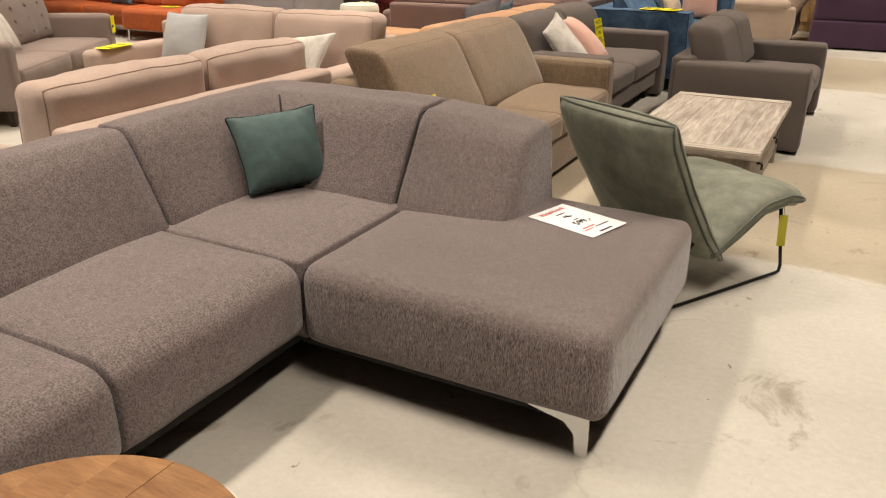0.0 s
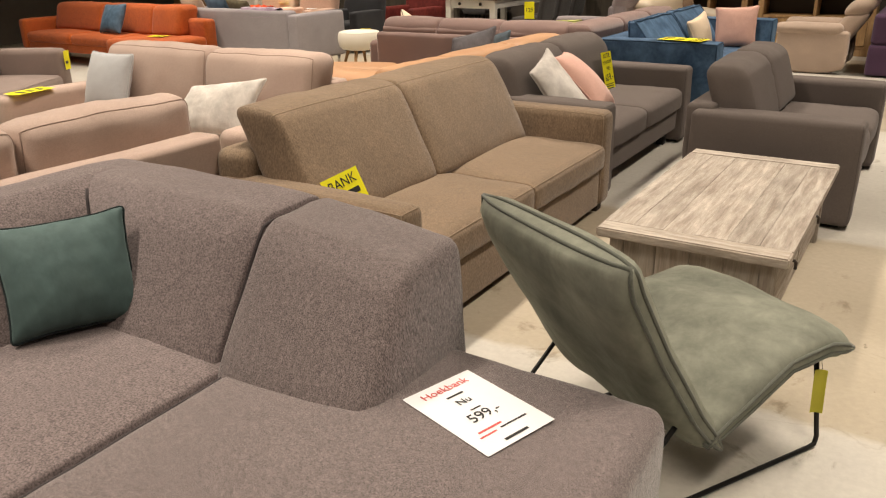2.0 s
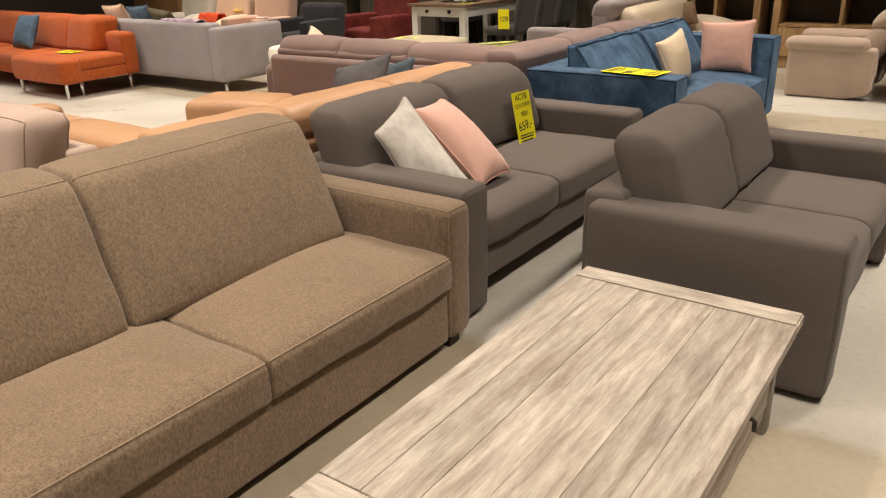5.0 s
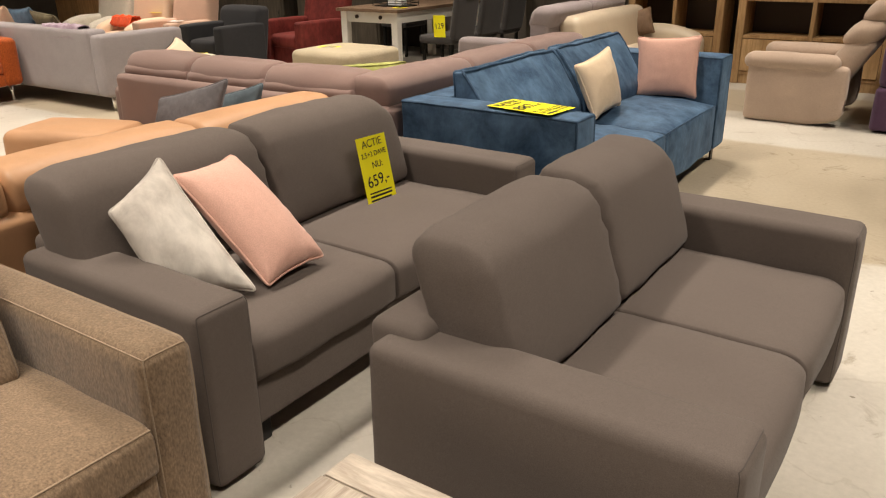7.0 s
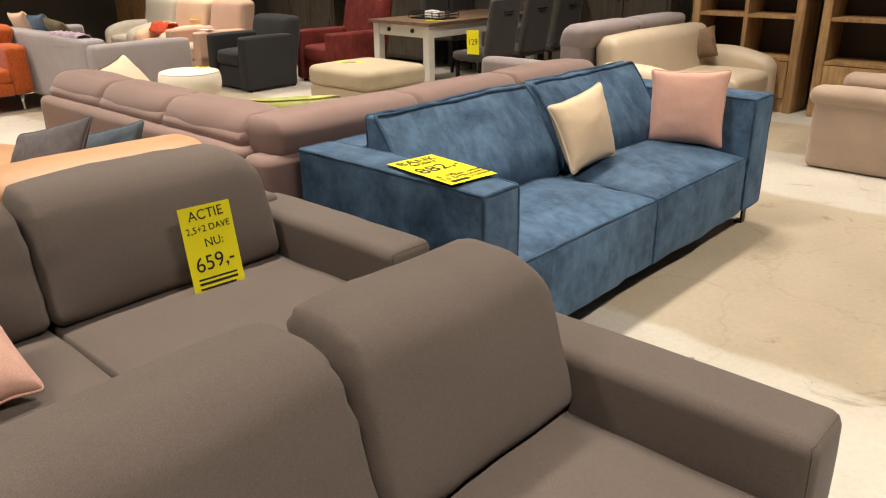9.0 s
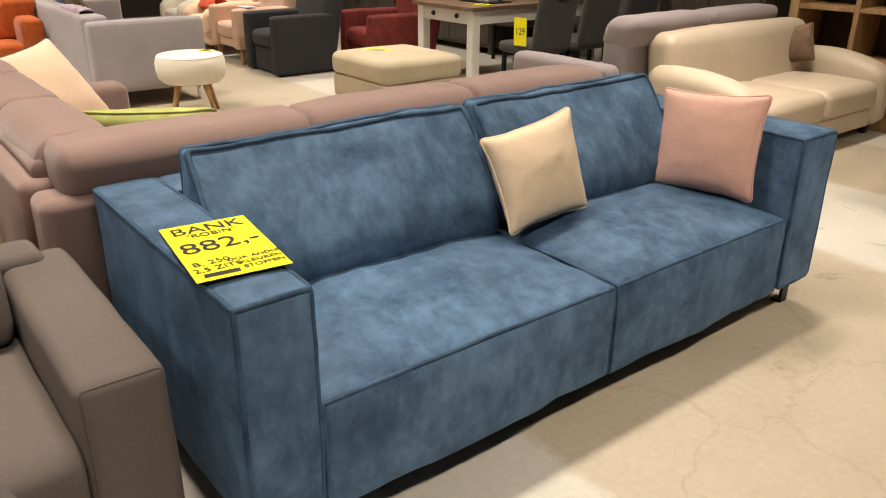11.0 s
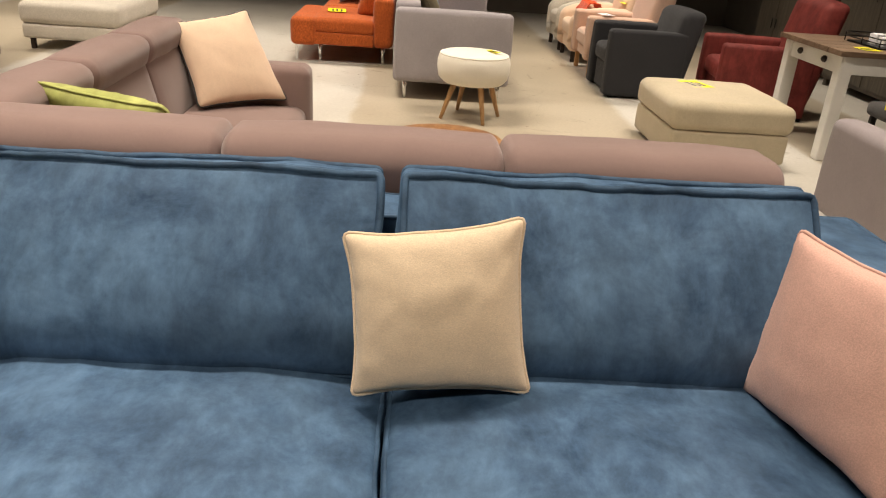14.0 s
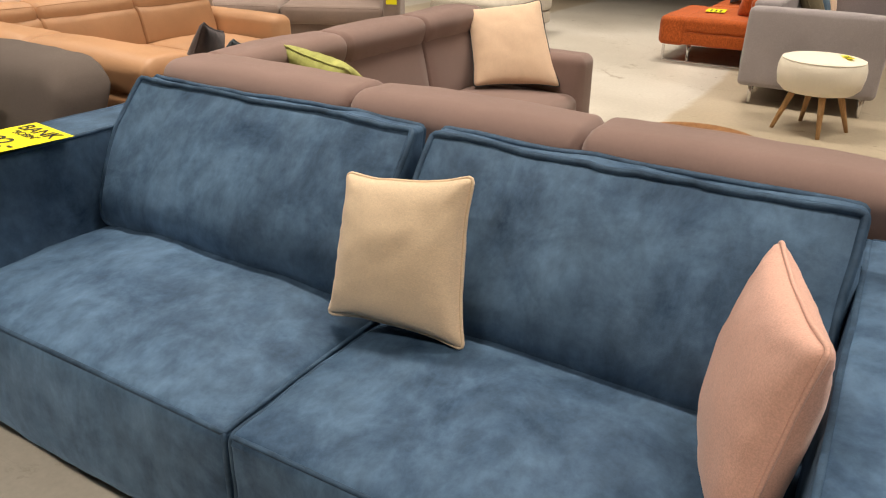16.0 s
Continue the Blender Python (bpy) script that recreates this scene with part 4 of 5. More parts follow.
round_table(-1.05, 0.55, 0.40, 0.40, M_WALNUTTOP, M_WHITE_PAINT, "round acacia coffee table with a pale edge", M_BLACK_METAL)
round_table(-1.66, 3.165, 0.185, 0.475, M_HONEY, M_WHITE_PAINT, "small round honey wood side table with white rim", M_WHITE_PAINT, 5)
round_table(-4.27, 9.08, 0.29, 0.40, M_WALNUTTOP, M_WALNUTTOP, "round brown wooden coffee table before the mauve sofa", M_BLACK_METAL)


# ---- sand pink sofas
M_SAND_SEAM = fabric("sand_pink_seam", (0.33, 0.235, 0.19), 300, 0.1, 0.2, 0.1)


def loose_sofa(m, length, depth, mat, label, arm_h, back_h, frame_h, cushions, arm_w=0.17, foot_h=0.09, group="", legmat=None, slope=0.3, cuts=None):
    root = thing("sofa", label, "sofa", tuple(m.translation), group)
    P = place(m)
    for y in (0.0, length - arm_w):
        P("armrest", (0.02, y, foot_h), (depth, y + arm_w, arm_h), mat, root, 0.045, (0.006, 0, 0.006, 0.006, 0.012, 0), 0.003)
    P("back_frame", (0.0, arm_w * 0.2, foot_h), (0.15, length - arm_w * 0.2, frame_h), mat, root, 0.025, 0.006)
    P("base_rail", (0.1, arm_w - 0.01, foot_h), (depth - 0.05, length - arm_w + 0.01, 0.28), mat, root, 0.02, 0.002)
    n = cushions
    w = (length - 2 * arm_w) / n
    for i in range(n):
        ya, yb = arm_w + i * w, arm_w + (i + 1) * w
        ob, s = P("seat_cushion", (0.20, ya + 0.003, 0.27), (depth, yb - 0.003, 0.435), mat, root, 0.045, (0.015, 0, 0.004, 0.004, 0.03, 0), 0.005)
        seams(root, s, edges=((1, 1, 1), (1, -1, 1)), rad=0.0035, material=mat)
        ca, cb = (cuts[i] + 0.003, cuts[i + 1] - 0.003) if cuts else (ya - (arm_w * 0.5 if i == 0 else -0.003), yb + (arm_w * 0.5 if i == n - 1 else -0.003))
        ob, s = P("back_cushion", (0.17, ca, 0.44), (0.38, cb, back_h), mat, root, (0.075, 0.05, 0.055),
                  (0.045, 0.03, 0.006, 0.006, 0.018, 0), 0.012, backward(0.44, slope), step=0.045)
        seams(root, s, loops=((0, 1), (0, -1)), rad=0.003, material=M_SAND_SEAM if mat == M_SAND else mat)
    for fx in (0.08, depth - 0.12):
        for fy in (0.06, length - 0.10):
            slab("foot", (fx, fy, 0), (fx + 0.045, fy + 0.045, foot_h + 0.005), legmat or M_DARK_WOOD, root, 0.004, "", m)
    return root


loose_sofa(pose(-2.52, 3.52, 0, 0, 0, 180), 1.70, 0.95, M_SAND, "sand pink fabric sofa with two plump back cushions", 0.60, 0.905, 0.752, 2, group="sand pink set", slope=0.04, cuts=(0.03, 0.80, 1.66))
loose_sofa(pose(-5.30, 4.95, 0, 0, 0, -90), 2.33, 0.95, M_SAND, "sand pink fabric sofa with plump back cushions facing the aisle", 0.60, 0.90, 0.75, 2, group="sand pink set", slope=0.2, cuts=(0.42, 1.39, 2.28))


# ---- button-tufted sofa
TUFTED = pose(-6.57, 3.22, 0, 0, 0, 30.5)


def tufted_sofa():
    m = TUFTED
    root = loose_sofa(m, 2.27, 0.95, M_TUFT, "grey beige button-tufted sofa on dark wooden feet", 0.66, 0.93, 0.80, 2, 0.16, 0.13, slope=0.18)
    for j in range(7):
        for i in range(3):
            y = 0.32 + j * 0.27 + (0.0 if i % 2 else 0.0)
            z = 0.56 + i * 0.12
            p = m @ Vector((0.425 - (z - 0.44) * 0.18, y, z))
            bm = bmesh.new()
            bmesh.ops.create_uvsphere(bm, u_segments=8, v_segments=6, radius=0.017)
            bmesh.ops.scale(bm, vec=(0.5, 1, 1), verts=bm.verts)
            bmesh.ops.translate(bm, vec=p, verts=bm.verts)
            part("button", bm, M_TUFT, root)


tufted_sofa()


# ---- rust orange sofa with chaise, grey sofa, lilac sofa
def plain_sofa(m, length, depth, mat, label, arm_h, back_h, seat_h, arms, lift, legs, name="sofa", cushions=2, back_r=0.05, seat_mat=None, head=None):
    root = thing(name, label, "sofa", tuple(m.translation))
    P = place(m)
    aw = 0.16
    a = aw if arms[0] else 0.0
    b = length - (aw if arms[1] else 0.0)
    if arms[0]:
        P("armrest", (0.0, 0, lift), (depth, aw, arm_h), mat, root, back_r, 0.006)
    if arms[1]:
        P("armrest", (0.0, length - aw, lift), (depth, length, arm_h), mat, root, back_r, 0.006)
    P("back_panel", (0.0, a, lift), (0.20, b, back_h), mat, root, back_r, 0.008)
    P("seat_base", (0.19, a, lift), (depth - 0.02, b, seat_h - 0.13), mat, root, 0.02, 0.003)
    w = (b - a) / cushions
    for i in range(cushions):
        P("seat_cushion", (0.18, a + i * w + 0.002, seat_h - 0.14), (depth, a + (i + 1) * w - 0.002, seat_h), seat_mat or mat, root, 0.05, (0.012, 0, 0.003, 0.003, 0.025, 0))
        if head:
            P("headrest", (-0.02, a + i * w + 0.004, back_h - 0.06), (0.24, a + (i + 1) * w - 0.004, head), mat, root, 0.07, 0.015, 0.004, backward(back_h - 0.06, 0.35))
    for fx in (0.08, depth - 0.10):
        for fy in (0.07, length - 0.11):
            taper("foot", m @ Vector((fx + 0.02, fy, lift + 0.01)), m @ Vector((fx + 0.02, fy, 0)), 0.022, 0.013, legs, root)
    return root


def orange_sofa():
    m = pose(-11.6, 8.74, 0, 0, 0, -90)
    root = plain_sofa(m, 3.32, 0.80, M_ORANGE, "rust orange fabric corner sofa with chaise on chrome feet", 0.60, 0.64, 0.42, (True, False), 0.17, M_CHROME, "corner_sofa", 3)
    P = place(m)
    for ya, yb in ((0.2, 1.3), (1.3, 2.42)):
        P("back_cushion", (0.10, ya, 0.42), (0.36, yb, 0.80), M_ORANGE, root, 0.06, 0.02, 0.005, backward(0.42, 0.25))
    P("back_cushion", (0.05, 2.42, 0.42), (0.38, 2.98, 0.80), M_ORANGE, root, 0.06, 0.02, 0.005, backward(0.42, 0.25))
    P("chaise", (0.75, 2.28, 0.16), (1.0, 3.33, 0.425), M_ORANGE, root, 0.05, 0.008)
    for y in (2.33, 3.27):
        for q in (0.93,):
            slab("skid_foot", (q, y, 0), (q + 0.025, y + 0.025, 0.17), M_CHROME, root, 0.003, "flat chrome foot", m)
    slab("skid", (0.10, 3.27, 0.001), (0.93, 3.295, 0.014), M_CHROME, root, 0.003, "", m)


orange_sofa()
plain_sofa(pose(-6.88, 8.77, 0, 0, 0, 90), 2.45, 0.95, M_GREY, "pale grey fabric sofa with a straight shell back on thin feet", 0.72, 0.755, 0.43, (True, True), 0.145, M_CHROME, back_r=0.035)
plain_sofa(pose(-3.50, 13.2, 0, 0, 0, 180), 2.1, 0.92, M_LILAC, "lilac grey fabric sofa with tilted headrests", 0.60, 0.76, 0.43, (True, True), 0.10, M_BLACK_METAL, head=0.90)


# ---- cream leather sofa with round arms
def cream_sofa():
    m = pose(-3.46, 11.38, 0)
    L, D = 1.95, 0.86
    root = thing("sofa", "cream leather sofa with rounded arms", "sofa", tuple(m.translation))
    P = place(m)

    def roll(p):
        k = max(0.0, (p.x - 0.35) / 0.5)
        p.z -= 0.10 * k * k * max(0.0, (p.z - 0.1) / 0.5)
        return p
    for y in (0.0, L - 0.22):
        P("armrest", (0.05, y, 0.08), (D, y + 0.22, 0.60), M_CREAM, root, 0.09, 0.01, 0.003, roll, step=0.05)
    P("back", (0.0, 0.10, 0.08), (0.24, L - 0.10, 0.80), M_CREAM, root, 0.08, 0.015, 0.004, backward(0.4, 0.15))
    for a, b in ((0.22, L / 2), (L / 2, L - 0.22)):
        P("seat_cushion", (0.2, a + 0.002, 0.22), (D, b - 0.002, 0.42), M_CREAM, root, 0.06, (0.01, 0, 0.003, 0.003, 0.025, 0))
    P("base_rail", (0.1, 0.2, 0.08), (D - 0.04, L - 0.2, 0.23), M_CREAM, root, 0.02, 0.003)
    for fx in (0.1, D - 0.14):
        for fy in (0.06, L - 0.12):
            slab("foot", (fx, fy, 0), (fx + 0.05, fy + 0.05, 0.09), M_DARK_WOOD, root, 0.004, "", m)


cream_sofa()


# ---- stool, pouf, pale ottoman
def stool():
    cx, cy = -6.38, 9.38
    root = thing("stool", "round white corduroy stool on four splayed oak legs", "stool", (cx, cy, 0))
    prof = [(0.0, 0.265), (0.17, 0.265), (0.225, 0.275), (0.258, 0.31), (0.272, 0.38), (0.272, 0.43), (0.262, 0.47), (0.25, 0.487), (0.235, 0.494), (0.12, 0.503), (0.0, 0.505)]
    seg = 144
    verts, faces = [], []
    for a, z in prof:
        for q in range(seg):
            an = 2 * math.pi * q / seg
            rib = 0.003 * math.cos(q * math.pi) if 0.28 < z < 0.48 else 0.0
            verts.append((cx + (a + rib) * math.cos(an), cy + (a + rib) * math.sin(an), z))
    for j in range(len(prof) - 1):
        for q in range(seg):
            w = (q + 1) % seg
            faces.append((j * seg + q, j * seg + w, (j + 1) * seg + w, (j + 1) * seg + q))
    raw("drum_seat", verts, faces, M_STOOL, root)
    tube("piping", [(cx + 0.255 * math.cos(q * math.pi / 32), cy + 0.255 * math.sin(q * math.pi / 32), 0.482) for q in range(64)], 0.005, M_STOOL, root, True)
    for q in range(4):
        an = math.radians(20 + 90 * q)
        d = Vector((math.cos(an), math.sin(an), 0))
        taper("leg", Vector((cx, cy, 0.27)) + d * 0.15, Vector((cx, cy, 0)) + d * 0.245, 0.024, 0.013, M_OAK, root, label="tapered oak leg")


stool()


def pouf(name, lo, hi, mat, label, foot=0.03):
    root = thing(name, label, "ottoman", ((lo[0] + hi[0]) / 2, (lo[1] + hi[1]) / 2, 0))
    h = hi[2]
    soft("base", (lo[0] + 0.015, lo[1] + 0.015, foot), (hi[0] - 0.015, hi[1] - 0.015, h * 0.55), mat, root, 0.025, 0.004)
    ob, s = soft("cushion", (lo[0], lo[1], h * 0.54), hi, mat, root, 0.06, (0.01, 0.01, 0.01, 0.01, 0.015, 0))
    for fx in (lo[0] + 0.06, hi[0] - 0.10):
        for fy in (lo[1] + 0.06, hi[1] - 0.10):
            slab("foot", (fx, fy, 0), (fx + 0.04, fy + 0.04, foot + 0.005), M_DARK_WOOD, root, 0.003)


pouf("ottoman", (-6.28, 10.62, 0), (-5.40, 11.45, 0.42), M_OAT, "oatmeal fabric ottoman with a separate top cushion")
pouf("ottoman", (-9.3, 5.3, 0), (-8.0, 6.2, 0.43), M_WHITE_CHAIR, "off-white fabric ottoman near the tufted sofa", 0.10)


# ---- armchairs in a row, facing the aisle
def armchair(m, w, d, mat, label, arm_h, back_h, round_arms=False, legs=None, leg_h=0.0, group="row of armchairs"):
    root = thing("armchair", label, "armchair", tuple(m.translation), group)
    P = place(m)
    aw = 0.14
    r = 0.065 if round_arms else 0.03
    z0 = max(0.02, leg_h)
    for y in (0.0, w - aw):
        def fall(p):
            if round_arms and p.x > d * 0.5 and p.z > 0.3:
                p.z -= 0.10 * ((p.x - d * 0.5) / (d * 0.5)) ** 2
            return p
        P("armrest", (0.08, y, z0), (d, y + aw, arm_h), mat, root, r, 0.008, 0.003, fall)
    P("backrest", (0.0, 0.02, z0), (0.20, w - 0.02, back_h), mat, root, 0.06, 0.015, 0.004, backward(0.45, 0.20))
    P("seat_base", (0.15, aw - 0.005, z0), (d - 0.05, w - aw + 0.005, 0.28), mat, root, 0.02, 0.003)
    P("seat_cushion", (0.17, aw + 0.002, 0.27), (d - 0.02, w - aw - 0.002, 0.43), mat, root, 0.045, (0.012, 0, 0, 0, 0.02, 0))
    for fx in (0.08, d - 0.10):
        for fy in (0.04, w - 0.09):
            slab("leg", (fx, fy, 0), (fx + 0.045, fy + 0.045, z0 + 0.01), legs or M_PLINTH, root, 0.004, "", m)
    return root


for x, mat, lab, ra, lg, lh, bh in ((-7.43, M_BLACK, "black fabric armchair with square arms", False, M_PLINTH, 0.02, 0.78),
                                    (-8.36, M_PINK_CHAIR, "powder pink armchair on wooden legs", False, M_OAK, 0.17, 0.92),
                                    (-9.22, M_PIL_PEACH, "peach fabric armchair with round arms", True, M_DARK_WOOD, 0.12, 0.90),
                                    (-10.05, M_WHITE_CHAIR, "off-white armchair with round arms", True, M_DARK_WOOD, 0.12, 0.88)):
    armchair(pose(x - 0.76, 11.45, 0, 0, 0, -90), 0.76, 0.78, mat, lab, 0.60, bh, ra, lg, lh)
armchair(pose(-7.66, 12.45, 0, 0, 0, -97), 0.0 + 0.80, 0.84, M_RED, "dark red velvet recliner armchair", 0.60, 0.98, False, M_PLINTH, 0.03)


# ---- beige recliner seen from its side, purple bed base beside it
def recliner():
    root = thing("recliner", "beige fabric recliner with padded arms and a tilted back", "recliner", (-1.3, 11.9, 0))

    def skirt(p):
        if p.z < 0.12:
            p.z += 0.07 * max(0.0, (p.x + 1.20) / 0.28) ** 2
        return p
    for y in (11.50, 12.26):
        soft("side_panel", (-1.69, y, 0.012), (-0.92, y + 0.15, 0.49), M_BEIGE, root, 0.035, 0.012, 0.004, skirt)
        soft("arm_pad", (-1.73, y - 0.015, 0.445), (-1.00, y + 0.165, 0.575), M_BEIGE, root, 0.06, 0.010, 0.006)
    soft("footrest", (-1.72, 11.66, 0.03), (-1.60, 12.25, 0.40), M_BEIGE, root, 0.04, 0.015)
    soft("seat_cushion", (-1.72, 11.66, 0.16), (-1.05, 12.25, 0.46), M_BEIGE, root, 0.06, 0.015)
    b = lambda p: Vector((p.x + (p.z - 0.4) * 0.62, p.y, p.z))
    soft("backrest", (-1.16, 11.60, 0.20), (-0.93, 12.30, 0.70), M_BEIGE, root, 0.07, 0.02, 0.006, b)
    soft("lumbar_roll", (-1.21, 11.60, 0.66), (-0.95, 12.30, 0.86), M_BEIGE, root, 0.085, 0.02, 0.006, b)
    soft("head_cushion", (-1.20, 11.62, 0.83), (-0.96, 12.28, 1.05), M_BEIGE, root, 0.09, 0.02, 0.006, b)
    slab("base", (-1.55, 11.67, 0), (-1.05, 12.25, 0.10), M_PLINTH, root, 0.005)


recliner()
pr = thing("boxspring_bed", "deep purple upholstered box-spring bed end", "bed", (-0.7, 11.5, 0))
soft("bed_base", (-0.70, 11.47, 0.02), (1.3, 13.6, 0.36), M_PURPLE, pr, 0.03, 0.005)
soft("mattress", (-0.69, 11.48, 0.36), (1.29, 13.6, 0.70), M_PURPLE, pr, 0.05, 0.01)


# ---- dining table with chairs
def dining_table():
    xa, xb, ya, yb, h = -6.62, -5.68, 11.78, 13.75, 0.77
    root = thing("dining_table", "white dining table with a grey-brown plank top and drawer knobs", "dining table", (-6.15, 12.7, 0))
    n = 5
    w = (xb - xa) / n
    for i in range(n):
        slab("plank", (xa + i * w + 0.0006, ya, h - 0.035), (xa + (i + 1) * w - 0.0006, yb, h), M_TABLETOP, root, 0.003)
    for px in (xa + 0.04, xb - 0.13):
        for py in (ya + 0.04, yb - 0.13):
            slab("leg", (px, py, 0), (px + 0.09, py + 0.09, h - 0.036), M_WHITE_PAINT, root, 0.005)
    for py in (ya + 0.055, yb - 0.08):
        a = slab("apron", (xa + 0.131, py, h - 0.16), (xb - 0.131, py + 0.025, h - 0.037), M_WHITE_PAINT, root, 0.003)
        for kx in (-0.18, 0.18):
            bm = bmesh.new()
            bmesh.ops.create_uvsphere(bm, u_segments=12, v_segments=8, radius=0.024)
            bmesh.ops.translate(bm, vec=((xa + xb) / 2 + kx, py - 0.008, h - 0.095), verts=bm.verts)
            part("knob", bm, M_DARK_WOOD, a)
    for px in (xa + 0.055, xb - 0.08):
        slab("apron", (px, ya + 0.131, h - 0.16), (px + 0.025, yb - 0.131, h - 0.037), M_WHITE_PAINT, root, 0.003)
    t = thing("serving_tray", "black wire tray with small white boxes on the dining table", "tray", (-6.1, 12.3, h))
    slab("tray_base", (-6.32, 12.15, h), (-5.88, 12.45, h + 0.012), M_BLACK_METAL, t, 0.004)
    for z in (0.04, 0.07):
        tube("tray_rim", [(-6.33, 12.14, h + z), (-5.87, 12.14, h + z), (-5.87, 12.46, h + z), (-6.33, 12.46, h + z)], 0.005, M_BLACK_METAL, t, True)
    for px, py in ((-6.33, 12.14), (-5.87, 12.14), (-5.87, 12.46), (-6.33, 12.46), (-6.1, 12.14), (-5.87, 12.3)):
        tube("tray_post", [(px, py, h + 0.005), (px, py, h + 0.07)], 0.004, M_BLACK_METAL, t)
    slab("box", (-6.16, 12.22, h + 0.012), (-6.06, 12.36, h + 0.085), M_PAPER, t, 0.004)
    slab("box", (-6.04, 12.22, h + 0.012), (-5.96, 12.34, h + 0.075), M_PAPER, t, 0.004)


dining_table()


def dining_chair(m, label):
    root = thing("dining_chair", label, "chair", tuple(m.translation), "chairs round the dining table")
    P = place(m)
    P("seat", (0.03, 0.0, 0.40), (0.48, 0.46, 0.49), M_DARK_CHAIR, root, 0.03, 0.01)
    P("backrest", (0.0, 0.01, 0.44), (0.08, 0.45, 1.02), M_DARK_CHAIR, root, 0.03, 0.01, 0.003, backward(0.44, 0.16))
    tube("handle", [m @ Vector(p) for p in ((-0.075, 0.16, 0.90), (-0.10, 0.17, 0.90), (-0.10, 0.29, 0.90), (-0.075, 0.30, 0.90))], 0.008, M_BLACK_METAL, root, False, 6, "black pull bar")
    for fx in (0.05, 0.42):
        for fy in (0.03, 0.40):
            slab("leg", (fx, fy, 0), (fx + 0.035, fy + 0.035, 0.41), M_BLACK_METAL, root, 0.003, "", m)
    return root


M_DARK_CHAIR = fabric("dark_grey_chair_cloth", (0.060, 0.056, 0.055), 260, 0.2, 0.4, 0.2)
for i in range(3):
    dining_chair(pose(-5.02, 12.40 + 0.58 * i, 0, 0, 0, 180), "dark grey upholstered dining chair with its back to the aisle")
    dining_chair(pose(-7.15, 12.75 + 0.5 * i, 0, 0, 0, 0), "dark grey upholstered dining chair at the far table side") if i else None


# ---- oak bookcases and dark cabinets against the far wall
def bookcase(xa, xb, y, label, depth=0.42, h=2.05, cols=2, drawer=True):
    root = thing("bookcase", label, "bookcase", ((xa + xb) / 2, y, 0), "oak bookcases")
    t = 0.08
    slab("side", (xa, y, 0), (xa + t, y + depth, h), M_RUSTIC, root, 0.005)
    slab("side", (xb - t, y, 0), (xb, y + depth, h), M_RUSTIC, root, 0.005)
    slab("top", (xa - 0.02, y - 0.02, h + 0.001), (xb + 0.02, y + depth, h + 0.05), M_RUSTIC, root, 0.006)
    slab("back", (xa + t, y + depth - 0.02, 0.08), (xb - t, y + depth, h), M_SHELF_DARK, root, 0)
    slab("plinth", (xa + t, y + 0.02, 0.0), (xb - t, y + 0.05, 0.10), M_RUSTIC, root, 0.003)
    wc = (xb - xa - 2 * t) / cols
    for c in range(1, cols):
        slab("divider", (xa + t + c * wc - 0.02, y + 0.005, 0.10), (xa + t + c * wc + 0.02, y + depth - 0.021, h - 0.001), M_RUSTIC, root, 0.004)
    for c in range(cols):
        a = xa + t + c * wc + (0.021 if c else 0.001)
        b = xa + t + (c + 1) * wc - (0.021 if c < cols - 1 else 0.001)
        for z in (0.10, 0.48, 0.86, 1.26, 1.66):
            slab("shelf", (a, y + 0.01, z), (b, y + depth - 0.021, z + 0.035), M_RUSTIC, root, 0.004)
        if drawer:
            d = slab("drawer", (a + 0.003, y - 0.006, 0.14), (b - 0.003, y + 0.02, 0.475), M_RUSTIC, root, 0.004)
            tube("pull", [((a + b) / 2 - 0.03, y - 0.02, 0.32), ((a + b) / 2 + 0.03, y - 0.02, 0.32)], 0.008, M_BLACK_METAL, d)


bookcase(-3.53, -2.45, 13.34, "rustic oak open bookcase with deep shelves")
bookcase(-2.30, -0.80, 13.34, "rustic oak open bookcase with shelves and drawers")


def cabinet(xa, xb, y, h, mat, label, depth=0.45, doors=2):
    root = thing("cabinet", label, "cabinet", ((xa + xb) / 2, y, 0))
    slab("body", (xa, y, 0.08), (xb, y + depth, h), mat, root, 0.006)
    for fx in (xa + 0.02, xb - 0.08):
        for fy in (y + 0.02, y + depth - 0.08):
            slab("foot", (fx, fy, 0), (fx + 0.06, fy + 0.06, 0.081), mat, root, 0.003)
    w = (xb - xa - 0.06) / doors
    for i in range(doors):
        d = slab("door", (xa + 0.03 + i * w + 0.004, y - 0.02, 0.12), (xa + 0.03 + (i + 1) * w - 0.004, y - 0.001, h - 0.05), mat, root, 0.005)
        hx = xa + 0.03 + (i + (0.9 if i % 2 == 0 else 0.1)) * w
        tube("handle", [(hx, y - 0.035, h * 0.5 - 0.06), (hx, y - 0.035, h * 0.5 + 0.06)], 0.006, M_BLACK_METAL, d)


cabinet(-8.9, -7.3, 13.45, 2.0, M_CABINET, "smoked dark wooden wall cabinet")
cabinet(-10.8, -9.2, 13.45, 0.95, M_CABINET, "low smoked dark wooden sideboard", doors=3)
cabinet(-12.9, -11.6, 11.9, 0.90, M_OAK, "light oak chest of drawers", doors=2)
cabinet(-5.0, -3.9, 13.6, 2.0, M_CABINET, "dark wooden display cabinet")


